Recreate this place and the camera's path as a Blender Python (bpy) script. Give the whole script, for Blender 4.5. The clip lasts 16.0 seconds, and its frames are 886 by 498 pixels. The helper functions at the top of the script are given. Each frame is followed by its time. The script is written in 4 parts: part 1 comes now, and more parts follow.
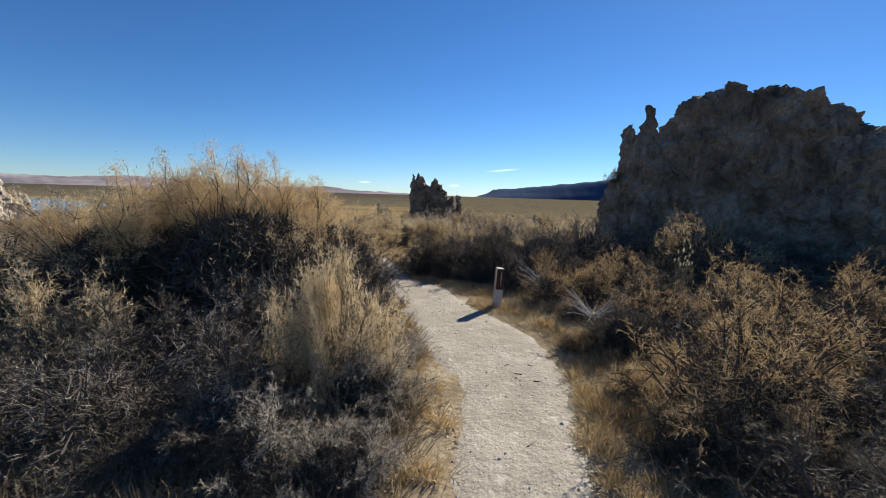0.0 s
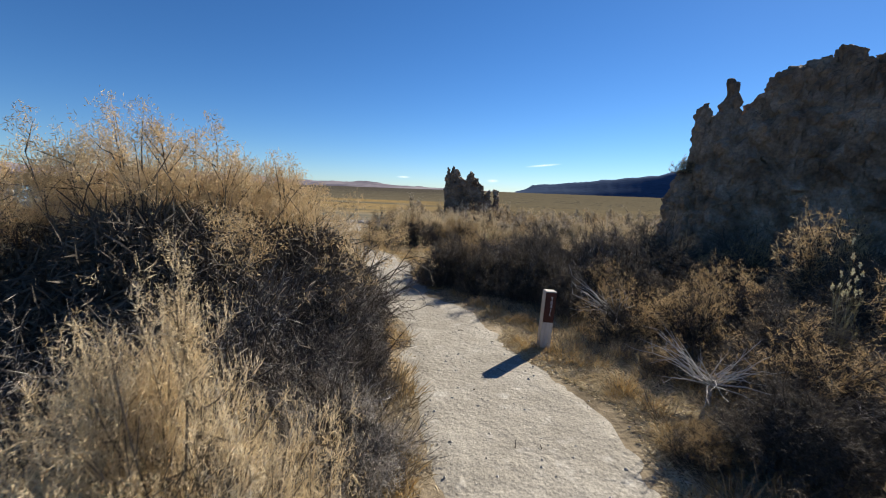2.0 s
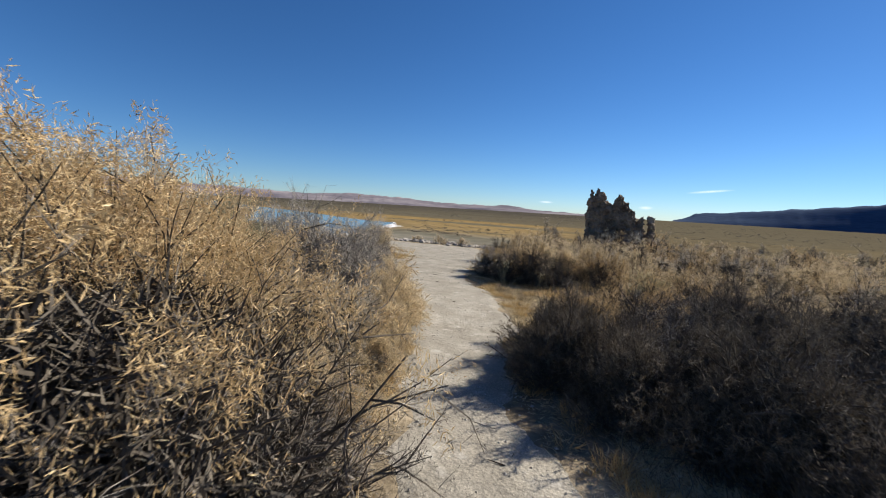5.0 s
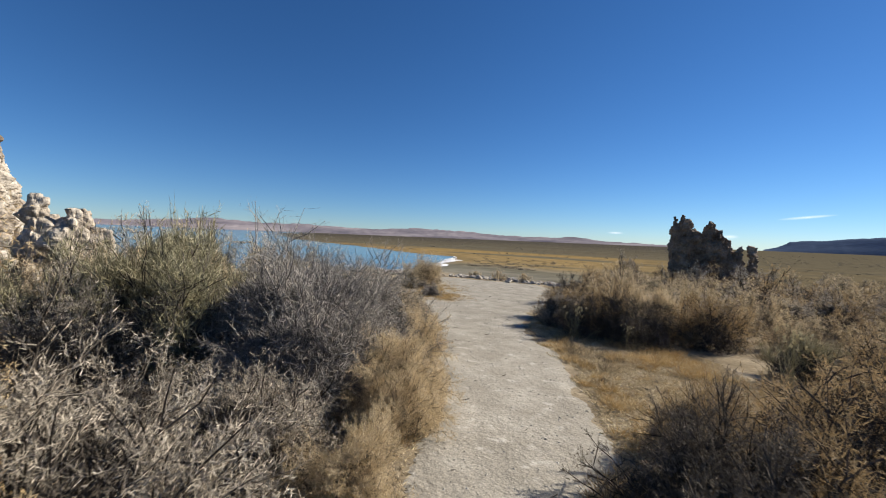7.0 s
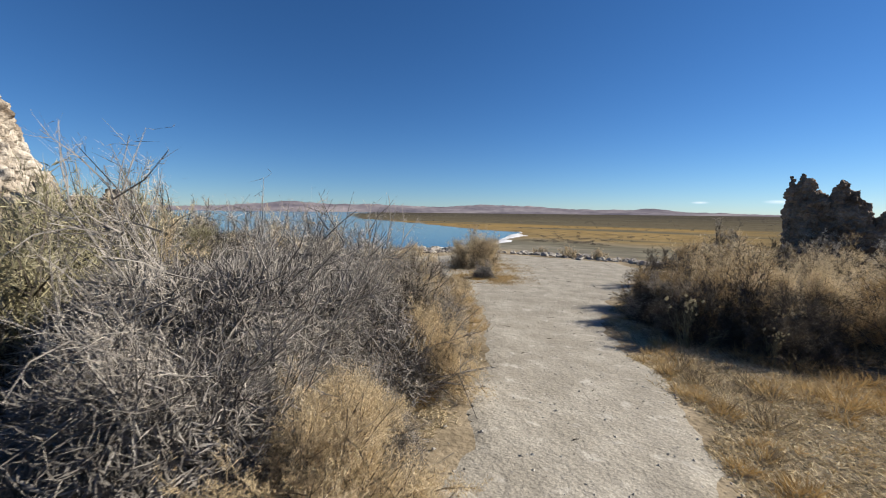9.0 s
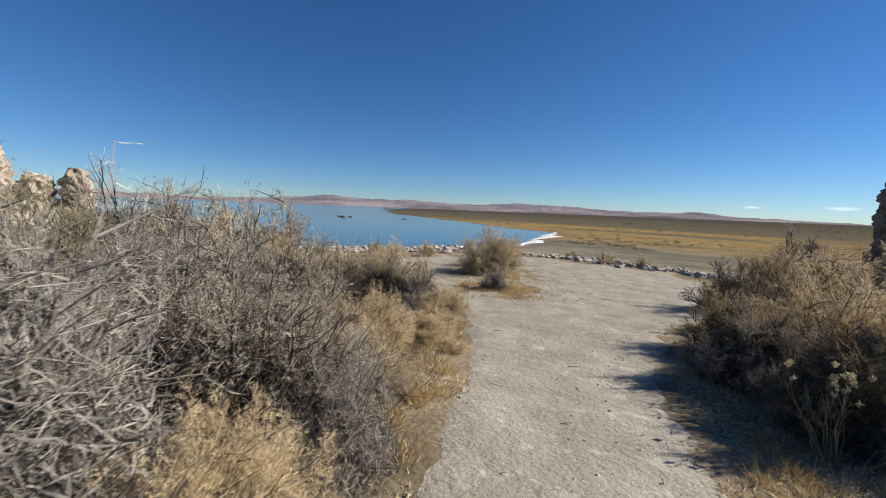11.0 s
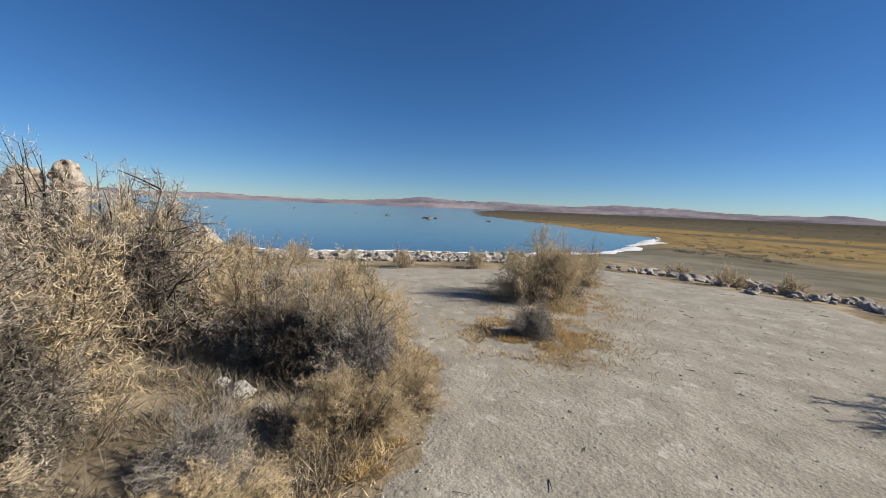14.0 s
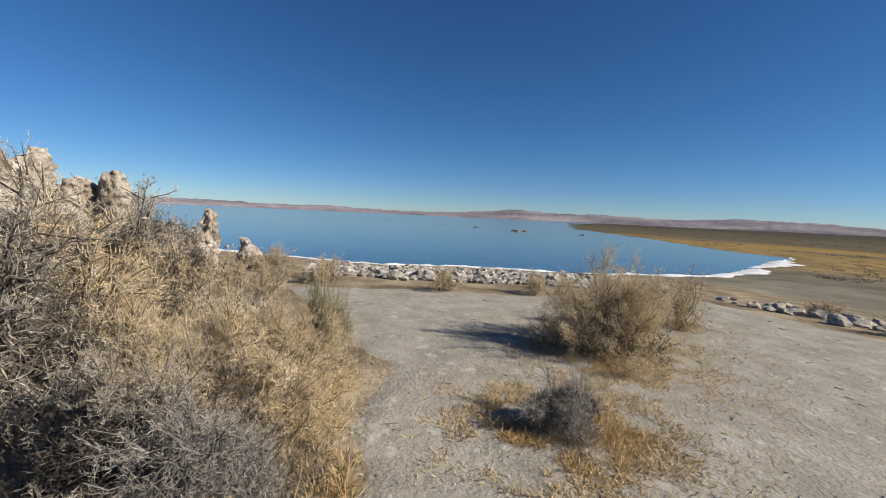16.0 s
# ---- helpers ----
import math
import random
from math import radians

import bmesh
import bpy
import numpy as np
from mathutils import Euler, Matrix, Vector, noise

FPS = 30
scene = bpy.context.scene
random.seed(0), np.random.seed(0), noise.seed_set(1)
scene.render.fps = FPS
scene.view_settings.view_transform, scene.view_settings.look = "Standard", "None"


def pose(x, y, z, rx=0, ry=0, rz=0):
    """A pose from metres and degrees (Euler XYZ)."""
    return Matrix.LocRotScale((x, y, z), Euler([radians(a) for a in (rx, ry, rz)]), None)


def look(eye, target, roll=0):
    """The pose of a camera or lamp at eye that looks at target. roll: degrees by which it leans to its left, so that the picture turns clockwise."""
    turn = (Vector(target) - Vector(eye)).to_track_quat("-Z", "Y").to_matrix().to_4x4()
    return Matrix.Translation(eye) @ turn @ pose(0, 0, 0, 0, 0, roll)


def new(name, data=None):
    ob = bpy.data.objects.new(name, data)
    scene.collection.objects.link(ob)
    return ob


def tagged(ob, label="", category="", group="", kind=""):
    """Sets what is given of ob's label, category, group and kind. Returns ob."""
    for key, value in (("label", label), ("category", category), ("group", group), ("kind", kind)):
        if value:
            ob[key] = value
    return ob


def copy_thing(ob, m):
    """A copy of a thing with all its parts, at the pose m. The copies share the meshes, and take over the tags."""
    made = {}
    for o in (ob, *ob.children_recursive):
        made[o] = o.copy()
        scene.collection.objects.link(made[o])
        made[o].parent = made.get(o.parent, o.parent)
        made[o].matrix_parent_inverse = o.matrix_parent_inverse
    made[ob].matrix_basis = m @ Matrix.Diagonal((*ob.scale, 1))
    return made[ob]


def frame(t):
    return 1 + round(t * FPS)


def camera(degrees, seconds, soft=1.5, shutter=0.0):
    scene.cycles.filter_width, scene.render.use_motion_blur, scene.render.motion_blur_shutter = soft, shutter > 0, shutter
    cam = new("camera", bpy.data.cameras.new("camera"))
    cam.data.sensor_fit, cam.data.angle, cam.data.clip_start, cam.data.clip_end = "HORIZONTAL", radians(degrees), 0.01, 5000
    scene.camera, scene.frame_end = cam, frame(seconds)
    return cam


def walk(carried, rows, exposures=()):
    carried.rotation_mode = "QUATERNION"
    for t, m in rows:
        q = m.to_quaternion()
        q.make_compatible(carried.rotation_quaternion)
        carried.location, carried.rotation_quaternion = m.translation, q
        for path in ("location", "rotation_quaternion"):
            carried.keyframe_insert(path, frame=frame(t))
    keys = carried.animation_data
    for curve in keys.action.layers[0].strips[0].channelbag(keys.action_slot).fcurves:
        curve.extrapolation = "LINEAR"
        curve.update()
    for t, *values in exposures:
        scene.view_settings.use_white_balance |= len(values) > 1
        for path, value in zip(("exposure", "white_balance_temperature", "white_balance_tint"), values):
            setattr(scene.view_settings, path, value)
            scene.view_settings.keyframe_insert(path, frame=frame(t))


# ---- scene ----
cam = camera(93.32, 16.0, soft=1.0, shutter=0.2)
PATH = [
    (0.0, 0.0, 0.0, 1.6, 82.73, -1.72, -0.02),
    (0.5, 0.047, 0.474, 1.56, 82.64, -1.61, 1.2),
    (1.0, 0.071, 0.979, 1.54, 81.21, -0.96, 0.94),
    (1.5, 0.103, 1.443, 1.536, 80.89, -0.79, 0.96),
    (2.0, 0.142, 1.91, 1.525, 81.9, -2.09, 5.13),
    (2.5, 0.155, 2.376, 1.542, 82.77, -1.06, 6.06),
    (3.0, 0.199, 2.892, 1.511, 83.09, -1.6, 11.14),
    (3.5, 0.204, 3.368, 1.507, 83.15, -1.62, 14.34),
    (4.0, 0.223, 3.904, 1.484, 82.99, -1.77, 17.28),
    (6.5, -0.319, 6.477, 1.457, 87.5, -4.29, 31.86),
    (7.0, -0.526, 7.012, 1.445, 88.45, -2.29, 32.89),
    (7.5, -0.724, 7.518, 1.396, 86.5, -0.45, 37.23),
    (8.0, -0.957, 8.06, 1.361, 85.66, -1.63, 39.64),
    (8.5, -1.197, 8.527, 1.33, 85.99, -0.59, 39.82),
    (9.0, -1.449, 9.042, 1.302, 85.04, -0.62, 41.93),
    (11.5, -2.774, 11.803, 1.187, 84.78, -2.06, 47.14),
    (12.0, -3.072, 12.34, 1.179, 85.17, -1.39, 47.98),
    (12.5, -3.314, 12.831, 1.179, 85.2, -1.12, 51.95),
    (13.0, -3.595, 13.363, 1.187, 85.2, -0.4, 52.53),
    (13.5, -3.822, 13.848, 1.161, 83.3, -1.61, 57.28),
    (14.0, -4.164, 14.315, 1.152, 84.36, -2.32, 59.2),
    (14.5, -4.44, 14.739, 1.139, 84.3, -1.4, 63.54),
    (15.0, -4.744, 15.201, 1.158, 84.54, -2.2, 66.25),
    (15.5, -5.028, 15.622, 1.18, 85.17, -1.97, 67.03),
    (16.0, -5.327, 16.072, 1.197, 85.49, -2.63, 71.84),
]
EXPOSURES = [(0, 1.02), (4, 0.95), (7, 0.85), (9, 0.82), (12.5, 0.72), (16, 0.62)]
walk(cam, [(t, pose(x, y, z, rx, ry, rz)) for t, x, y, z, rx, ry, rz in PATH], EXPOSURES)

# ---- light ----
SUN_AZ, SUN_EL = radians(36.0), radians(29.5)
world = bpy.data.worlds.new("sky")
scene.world = world
world.use_nodes = True
wn = world.node_tree.nodes
sky = wn.new("ShaderNodeTexSky")
sky.sky_type, sky.sun_disc = "NISHITA", False
sky.sun_elevation, sky.sun_rotation = SUN_EL, SUN_AZ
sky.altitude, sky.air_density, sky.dust_density, sky.ozone_density = 1900, 1.0, 0.1, 5.0
wn["Background"].inputs["Strength"].default_value = 0.0535
tone = wn.new("ShaderNodeHueSaturation")
tone.inputs["Saturation"].default_value = 1.14
world.node_tree.links.new(sky.outputs["Color"], tone.inputs["Color"])
cool = wn.new("ShaderNodeMix")
cool.data_type, cool.blend_type = "RGBA", "MULTIPLY"
cool.inputs["Factor"].default_value = 1.0
cool.inputs["B"].default_value = (0.84, 0.95, 1.07, 1)
world.node_tree.links.new(tone.outputs["Color"], cool.inputs["A"])
world.node_tree.links.new(cool.outputs["Result"], wn["Background"].inputs["Color"])
sun = new("sun", bpy.data.lights.new("sun", "SUN"))
sun.data.energy, sun.data.angle, sun.data.color = 5.0, radians(0.55), (1.0, 0.92, 0.80)
sun.matrix_world = look((0, 0, 60), (-math.sin(SUN_AZ) * math.cos(SUN_EL), -math.cos(SUN_AZ) * math.cos(SUN_EL), 60 - math.sin(SUN_EL)))


# ---- materials ----
def material(name, stops, scale=4.0, detail=6.0, rough=0.9, bump=0.3, bump_scale=30.0, vary=0.0, through_light=0.0, stretch=(1, 1, 1), fine=0.35, fine_scale=60.0, island=False, spec=0.2):
    """A two-scale noise material: stops are colours from low to high noise."""
    m = bpy.data.materials.new(name)
    m.use_nodes = True
    nt = m.node_tree
    n, l = nt.nodes, nt.links
    b = n["Principled BSDF"]
    b.inputs["Roughness"].default_value = rough
    b.inputs["Specular IOR Level"].default_value = spec
    tc = n.new("ShaderNodeTexCoord")
    mp = n.new("ShaderNodeMapping")
    mp.inputs["Scale"].default_value = stretch
    l.new(tc.outputs["Object"], mp.inputs["Vector"])
    n1 = n.new("ShaderNodeTexNoise")
    n1.inputs["Scale"].default_value, n1.inputs["Detail"].default_value = scale, detail
    l.new(mp.outputs[0], n1.inputs["Vector"])
    ramp = n.new("ShaderNodeValToRGB")
    els = ramp.color_ramp.elements
    while len(els) < len(stops):
        els.new(0.5)
    for i, c in enumerate(stops):
        els[i].position = 0.3 + 0.4 * i / max(1, len(stops) - 1)
        els[i].color = (*c, 1)
    fac = n1.outputs["Fac"]
    if island:
        geo = n.new("ShaderNodeNewGeometry")
        mixf = n.new("ShaderNodeMath")
        mixf.operation = "MULTIPLY_ADD"
        l.new(geo.outputs["Random Per Island"], mixf.inputs[0])
        mixf.inputs[1].default_value = 0.4
        mixf.inputs[2].default_value = 0.3
        av = n.new("ShaderNodeMath")
        av.operation = "MULTIPLY_ADD"
        l.new(n1.outputs["Fac"], av.inputs[0])
        av.inputs[1].default_value = 0.5
        half = n.new("ShaderNodeMath")
        half.operation = "MULTIPLY"
        l.new(mixf.outputs[0], half.inputs[0])
        half.inputs[1].default_value = 0.5
        l.new(half.outputs[0], av.inputs[2])
        fac = av.outputs[0]
    l.new(fac, ramp.inputs["Fac"])
    n2 = n.new("ShaderNodeTexNoise")
    n2.inputs["Scale"].default_value, n2.inputs["Detail"].default_value = fine_scale, 4
    l.new(mp.outputs[0], n2.inputs["Vector"])
    mul = n.new("ShaderNodeMix")
    mul.data_type, mul.blend_type = "RGBA", "OVERLAY"
    mul.inputs["Factor"].default_value = fine
    l.new(ramp.outputs["Color"], mul.inputs["A"])
    l.new(n2.outputs["Fac"], mul.inputs["B"])
    col = mul.outputs["Result"]
    if vary:
        info = n.new("ShaderNodeObjectInfo")
        hsv = n.new("ShaderNodeHueSaturation")
        mr = n.new("ShaderNodeMapRange")
        mr.inputs["To Min"].default_value, mr.inputs["To Max"].default_value = 1 - vary, 1 + vary
        l.new(info.outputs["Random"], mr.inputs["Value"])
        l.new(mr.outputs[0], hsv.inputs["Value"])
        l.new(col, hsv.inputs["Color"])
        col = hsv.outputs["Color"]
    l.new(col, b.inputs["Base Color"])
    if bump:
        n3 = n.new("ShaderNodeTexNoise")
        n3.inputs["Scale"].default_value, n3.inputs["Detail"].default_value = bump_scale, 6
        l.new(mp.outputs[0], n3.inputs["Vector"])
        bp = n.new("ShaderNodeBump")
        bp.inputs["Strength"].default_value, bp.inputs["Distance"].default_value = bump, 0.5 / bump_scale
        l.new(n3.outputs["Fac"], bp.inputs["Height"])
        l.new(bp.outputs[0], b.inputs["Normal"])
    if through_light:
        tr = n.new("ShaderNodeBsdfTranslucent")
        l.new(col, tr.inputs["Color"])
        mx = n.new("ShaderNodeMixShader")
        mx.inputs[0].default_value = through_light
        l.new(b.outputs[0], mx.inputs[1])
        l.new(tr.outputs[0], mx.inputs[2])
        l.new(mx.outputs[0], n["Material Output"].inputs["Surface"])
    return m


M_PATH = material("path_gravel", [(0.240, 0.219, 0.180), (0.287, 0.264, 0.220), (0.345, 0.320, 0.270)], 2.2, 12, 0.95, 0.6, 30, fine=0.8, fine_scale=75, spec=0.05)
M_STONE = material("gravel_stone", [(0.26, 0.24, 0.205), (0.36, 0.34, 0.30), (0.50, 0.48, 0.44)], 6, 3, 0.9, 0.2, 60, island=True)
M_TUFA = material("tufa_rock", [(0.111, 0.078, 0.053), (0.212, 0.157, 0.111), (0.315, 0.246, 0.183)], 1.4, 10, 0.95, 1.0, 9, fine=0.6, fine_scale=14)
M_TUFA_PALE = material("pale_tufa_rock", [(0.11, 0.08, 0.055), (0.33, 0.285, 0.23), (0.47, 0.43, 0.37)], 1.8, 10, 0.95, 1.0, 11, fine=0.8, fine_scale=14)
M_PALE_STONE = material("pale_stone", [(0.36, 0.33, 0.285), (0.50, 0.47, 0.42), (0.62, 0.59, 0.54)], 5, 8, 0.95, 0.8, 22, fine=0.4, fine_scale=40)
M_RUBBLE = material("rubble_stone", [(0.104, 0.090, 0.074), (0.240, 0.214, 0.180), (0.480, 0.444, 0.388)], 3, 6, 0.95, 0.7, 25, island=True)
M_SALT = material("salt_crust", [(0.684, 0.684, 0.684), (0.807, 0.807, 0.798)], 2.0, 6, 0.8, 0.5, 12, fine=0.2)
M_BARK = material("grey_bark", [(0.041, 0.035, 0.028), (0.083, 0.070, 0.056), (0.158, 0.139, 0.112)], 9, 4, 0.9, 0.3, 60, vary=0.15, island=True)
M_DEADWOOD = material("bleached_wood", [(0.289, 0.272, 0.255), (0.408, 0.391, 0.365), (0.527, 0.510, 0.484)], 9, 4, 0.85, 0.3, 60, island=True)
M_SAGE = material("sage_leaf", [(0.17, 0.148, 0.117), (0.385, 0.338, 0.268), (0.68, 0.62, 0.525)], 5, 3, 0.85, 0, vary=0.18, through_light=0.18, island=True)
# Sage again in a darker colour that paints the shade of backlit thickets.
M_SAGE_SHADE = material("shade_sage_leaf", [(0.062, 0.052, 0.039), (0.138, 0.116, 0.087), (0.31, 0.267, 0.203)], 5, 3, 0.85, 0, vary=0.15, through_light=0.1, island=True)
M_STRAW = material("straw_leaf", [(0.38, 0.292, 0.168), (0.58, 0.467, 0.293), (0.76, 0.655, 0.48)], 5, 3, 0.8, 0, vary=0.12, through_light=0.33, island=True)
M_RUST = material("rust_leaf", [(0.21, 0.142, 0.068), (0.39, 0.28, 0.145), (0.60, 0.465, 0.28)], 5, 3, 0.8, 0, vary=0.15, through_light=0.28, island=True)
M_GREEN = material("pale_green_leaf", [(0.164, 0.152, 0.082), (0.279, 0.254, 0.152), (0.426, 0.389, 0.262)], 5, 3, 0.8, 0, vary=0.12, through_light=0.2, island=True)
M_DEAD_TWIG = material("dead_twig", [(0.20, 0.178, 0.148), (0.385, 0.35, 0.30), (0.62, 0.575, 0.505)], 5, 3, 0.85, 0, vary=0.12, through_light=0.2, island=True)
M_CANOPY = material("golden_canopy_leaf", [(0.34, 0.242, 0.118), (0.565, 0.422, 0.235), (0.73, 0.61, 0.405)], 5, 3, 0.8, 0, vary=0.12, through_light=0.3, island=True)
# Darker copy of the dead twig colour: shade under the crowns, painted in.
M_TANGLE_SHADE = material("shade_dead_twig", [(0.065, 0.056, 0.048), (0.173, 0.153, 0.133), (0.461, 0.425, 0.374)], 5, 3, 0.85, 0, vary=0.12, island=True)
# Old twigs, darkened to paint the shade inside the crowns.
M_OLD_TWIG_SHADE = material("shade_old_twig", [(0.068, 0.059, 0.052), (0.155, 0.137, 0.118), (0.33, 0.30, 0.262)], 5, 3, 0.9, 0, vary=0.12, island=True)
M_GREYWOOD = material("weathered_grey_wood", [(0.08, 0.072, 0.065), (0.165, 0.152, 0.137), (0.32, 0.297, 0.27)], 9, 4, 0.9, 0.3, 60, vary=0.15, island=True)
M_STEM = material("tan_stem", [(0.096, 0.076, 0.052), (0.176, 0.144, 0.100), (0.288, 0.240, 0.176)], 9, 4, 0.9, 0.3, 60, vary=0.15, island=True)
M_MAT = material("matted_grass", [(0.102, 0.082, 0.054), (0.231, 0.187, 0.122), (0.435, 0.367, 0.245)], 3, 3, 0.85, 0, through_light=0.1, island=True)
M_FLOWER = material("dry_flower", [(0.468, 0.408, 0.238), (0.578, 0.527, 0.357)], 8, 2, 0.85, 0, through_light=0.2, island=True)
M_GRASS = material("dry_grass", [(0.33, 0.215, 0.085), (0.46, 0.33, 0.155), (0.58, 0.46, 0.27)], 3, 3, 0.8, 0, through_light=0.2, island=True)
M_VERGE = material("trampled_straw", [(0.34, 0.27, 0.16), (0.53, 0.44, 0.28), (0.68, 0.60, 0.44)], 3, 3, 0.85, 0, through_light=0.15, island=True)
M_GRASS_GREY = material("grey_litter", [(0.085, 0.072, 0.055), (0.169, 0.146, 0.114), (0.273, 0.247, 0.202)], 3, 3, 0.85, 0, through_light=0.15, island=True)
M_POST = material("weathered_white_post", [(0.357, 0.323, 0.281), (0.476, 0.442, 0.391), (0.561, 0.527, 0.476)], 5, 6, 0.85, 0.4, 40, stretch=(1, 1, 0.15))
M_BROWN = material("brown_sign_paint", [(0.060, 0.022, 0.016), (0.085, 0.030, 0.022)], 6, 4, 0.6, 0.1, 60)
M_WHITE = material("white_lettering", [(0.62, 0.60, 0.56), (0.72, 0.70, 0.66)], 20, 3, 0.7, 0)


def ground_material():
    """Soil with straw litter near by; mud flats, meadow and scrub bands farther out, all by place."""
    m = material("dry_ground", [(0.13, 0.105, 0.072), (0.23, 0.187, 0.128), (0.37, 0.308, 0.218)], 1.3, 9, 0.95, 0.7, 22, fine=0.5, fine_scale=18, spec=0.0)
    n, l = m.node_tree.nodes, m.node_tree.links
    b = n["Principled BSDF"]
    near = b.inputs["Base Color"].links[0].from_socket
    geo = n.new("ShaderNodeNewGeometry")
    sep = n.new("ShaderNodeSeparateXYZ")
    l.new(geo.outputs["Position"], sep.inputs[0])
    mp = n.new("ShaderNodeMapping")
    mp.inputs["Scale"].default_value = (0.008, 0.035, 0.0)
    l.new(geo.outputs["Position"], mp.inputs["Vector"])
    nz = n.new("ShaderNodeTexNoise")
    nz.inputs["Scale"].default_value, nz.inputs["Detail"].default_value = 1.0, 9
    l.new(mp.outputs[0], nz.inputs["Vector"])
    # distance ahead, broken up by noise
    ahead = n.new("ShaderNodeMath")
    ahead.operation = "MULTIPLY_ADD"
    l.new(nz.outputs["Fac"], ahead.inputs[0])
    ahead.inputs[1].default_value = 40.0
    l.new(sep.outputs["Y"], ahead.inputs[2])
    bands = n.new("ShaderNodeMapRange")
    bands.inputs["From Min"].default_value, bands.inputs["From Max"].default_value = 20.0, 420.0
    l.new(ahead.outputs[0], bands.inputs["Value"])
    ramp = n.new("ShaderNodeValToRGB")
    e = ramp.color_ramp.elements
    while len(e) < 7:
        e.new(0.5)
    for i, (p, c) in enumerate(((0.0, (0.19, 0.18, 0.148)), (0.10, (0.175, 0.163, 0.128)), (0.13, (0.235, 0.172, 0.085)), (0.21, (0.25, 0.172, 0.072)), (0.25, (0.115, 0.098, 0.066)), (0.45, (0.09, 0.078, 0.055)), (1.0, (0.06, 0.053, 0.044)))):
        e[i].position, e[i].color = p, (*c, 1)
    l.new(bands.outputs[0], ramp.inputs["Fac"])
    pm = n.new("ShaderNodeTexNoise")
    pm.inputs["Scale"].default_value, pm.inputs["Detail"].default_value = 2.6, 6
    l.new(mp.outputs[0], pm.inputs["Vector"])
    pr = n.new("ShaderNodeValToRGB")
    pr.color_ramp.elements[0].position, pr.color_ramp.elements[1].position = 0.50, 0.64
    l.new(pm.outputs["Fac"], pr.inputs["Fac"])
    patch = n.new("ShaderNodeMix")
    patch.data_type = "RGBA"
    patch.inputs["B"].default_value = (0.115, 0.105, 0.075, 1)
    l.new(pr.outputs["Color"], patch.inputs["Factor"])
    l.new(ramp.outputs["Color"], patch.inputs["A"])
    fm = n.new("ShaderNodeTexNoise")
    fm.inputs["Scale"].default_value, fm.inputs["Detail"].default_value = 0.6, 8
    l.new(geo.outputs["Position"], fm.inputs["Vector"])
    ov = n.new("ShaderNodeMix")
    ov.data_type, ov.blend_type = "RGBA", "OVERLAY"
    ov.inputs["Factor"].default_value = 0.55
    landward = n.new("ShaderNodeMapRange")
    landward.inputs["From Min"].default_value, landward.inputs["From Max"].default_value = -12.0, 4.0
    landward.inputs["To Max"].default_value = 0.85
    l.new(sep.outputs["X"], landward.inputs["Value"])
    scrub = n.new("ShaderNodeMix")
    scrub.data_type = "RGBA"
    scrub.inputs["B"].default_value = (0.108, 0.092, 0.060, 1)
    l.new(landward.outputs[0], scrub.inputs["Factor"])
    l.new(patch.outputs["Result"], scrub.inputs["A"])
    l.new(scrub.outputs["Result"], ov.inputs["A"])
    l.new(fm.outputs["Fac"], ov.inputs["B"])
    pick = n.new("ShaderNodeMapRange")
    pick.inputs["From Min"].default_value, pick.inputs["From Max"].default_value = 29.0, 33.0
    l.new(sep.outputs["Y"], pick.inputs["Value"])
    mix = n.new("ShaderNodeMix")
    mix.data_type = "RGBA"
    l.new(pick.outputs[0], mix.inputs["Factor"])
    l.new(near, mix.inputs["A"])
    l.new(ov.outputs["Result"], mix.inputs["B"])
    l.new(mix.outputs["Result"], b.inputs["Base Color"])
    return m


def hill_material(name, stops):
    return material(name, stops, 0.0025, 9, 1.0, 0, fine=0.35, fine_scale=0.02, spec=0.0, stretch=(1, 1, 9))


def water_material():
    m = bpy.data.materials.new("lake_water")
    m.use_nodes = True
    n, l = m.node_tree.nodes, m.node_tree.links
    b = n["Principled BSDF"]
    b.inputs["Base Color"].default_value = (0.045, 0.10, 0.14, 1)
    b.inputs["Roughness"].default_value = 0.12
    b.inputs["IOR"].default_value = 1.33
    geo = n.new("ShaderNodeNewGeometry")
    mp = n.new("ShaderNodeMapping")
    mp.inputs["Scale"].default_value = (1.2, 0.5, 1)
    l.new(geo.outputs["Position"], mp.inputs["Vector"])
    nz = n.new("ShaderNodeTexNoise")
    nz.inputs["Scale"].default_value, nz.inputs["Detail"].default_value = 1.5, 5
    l.new(mp.outputs[0], nz.inputs["Vector"])
    bp = n.new("ShaderNodeBump")
    bp.inputs["Strength"].default_value, bp.inputs["Distance"].default_value = 0.25, 0.05
    l.new(nz.outputs["Fac"], bp.inputs["Height"])
    l.new(bp.outputs[0], b.inputs["Normal"])
    return m


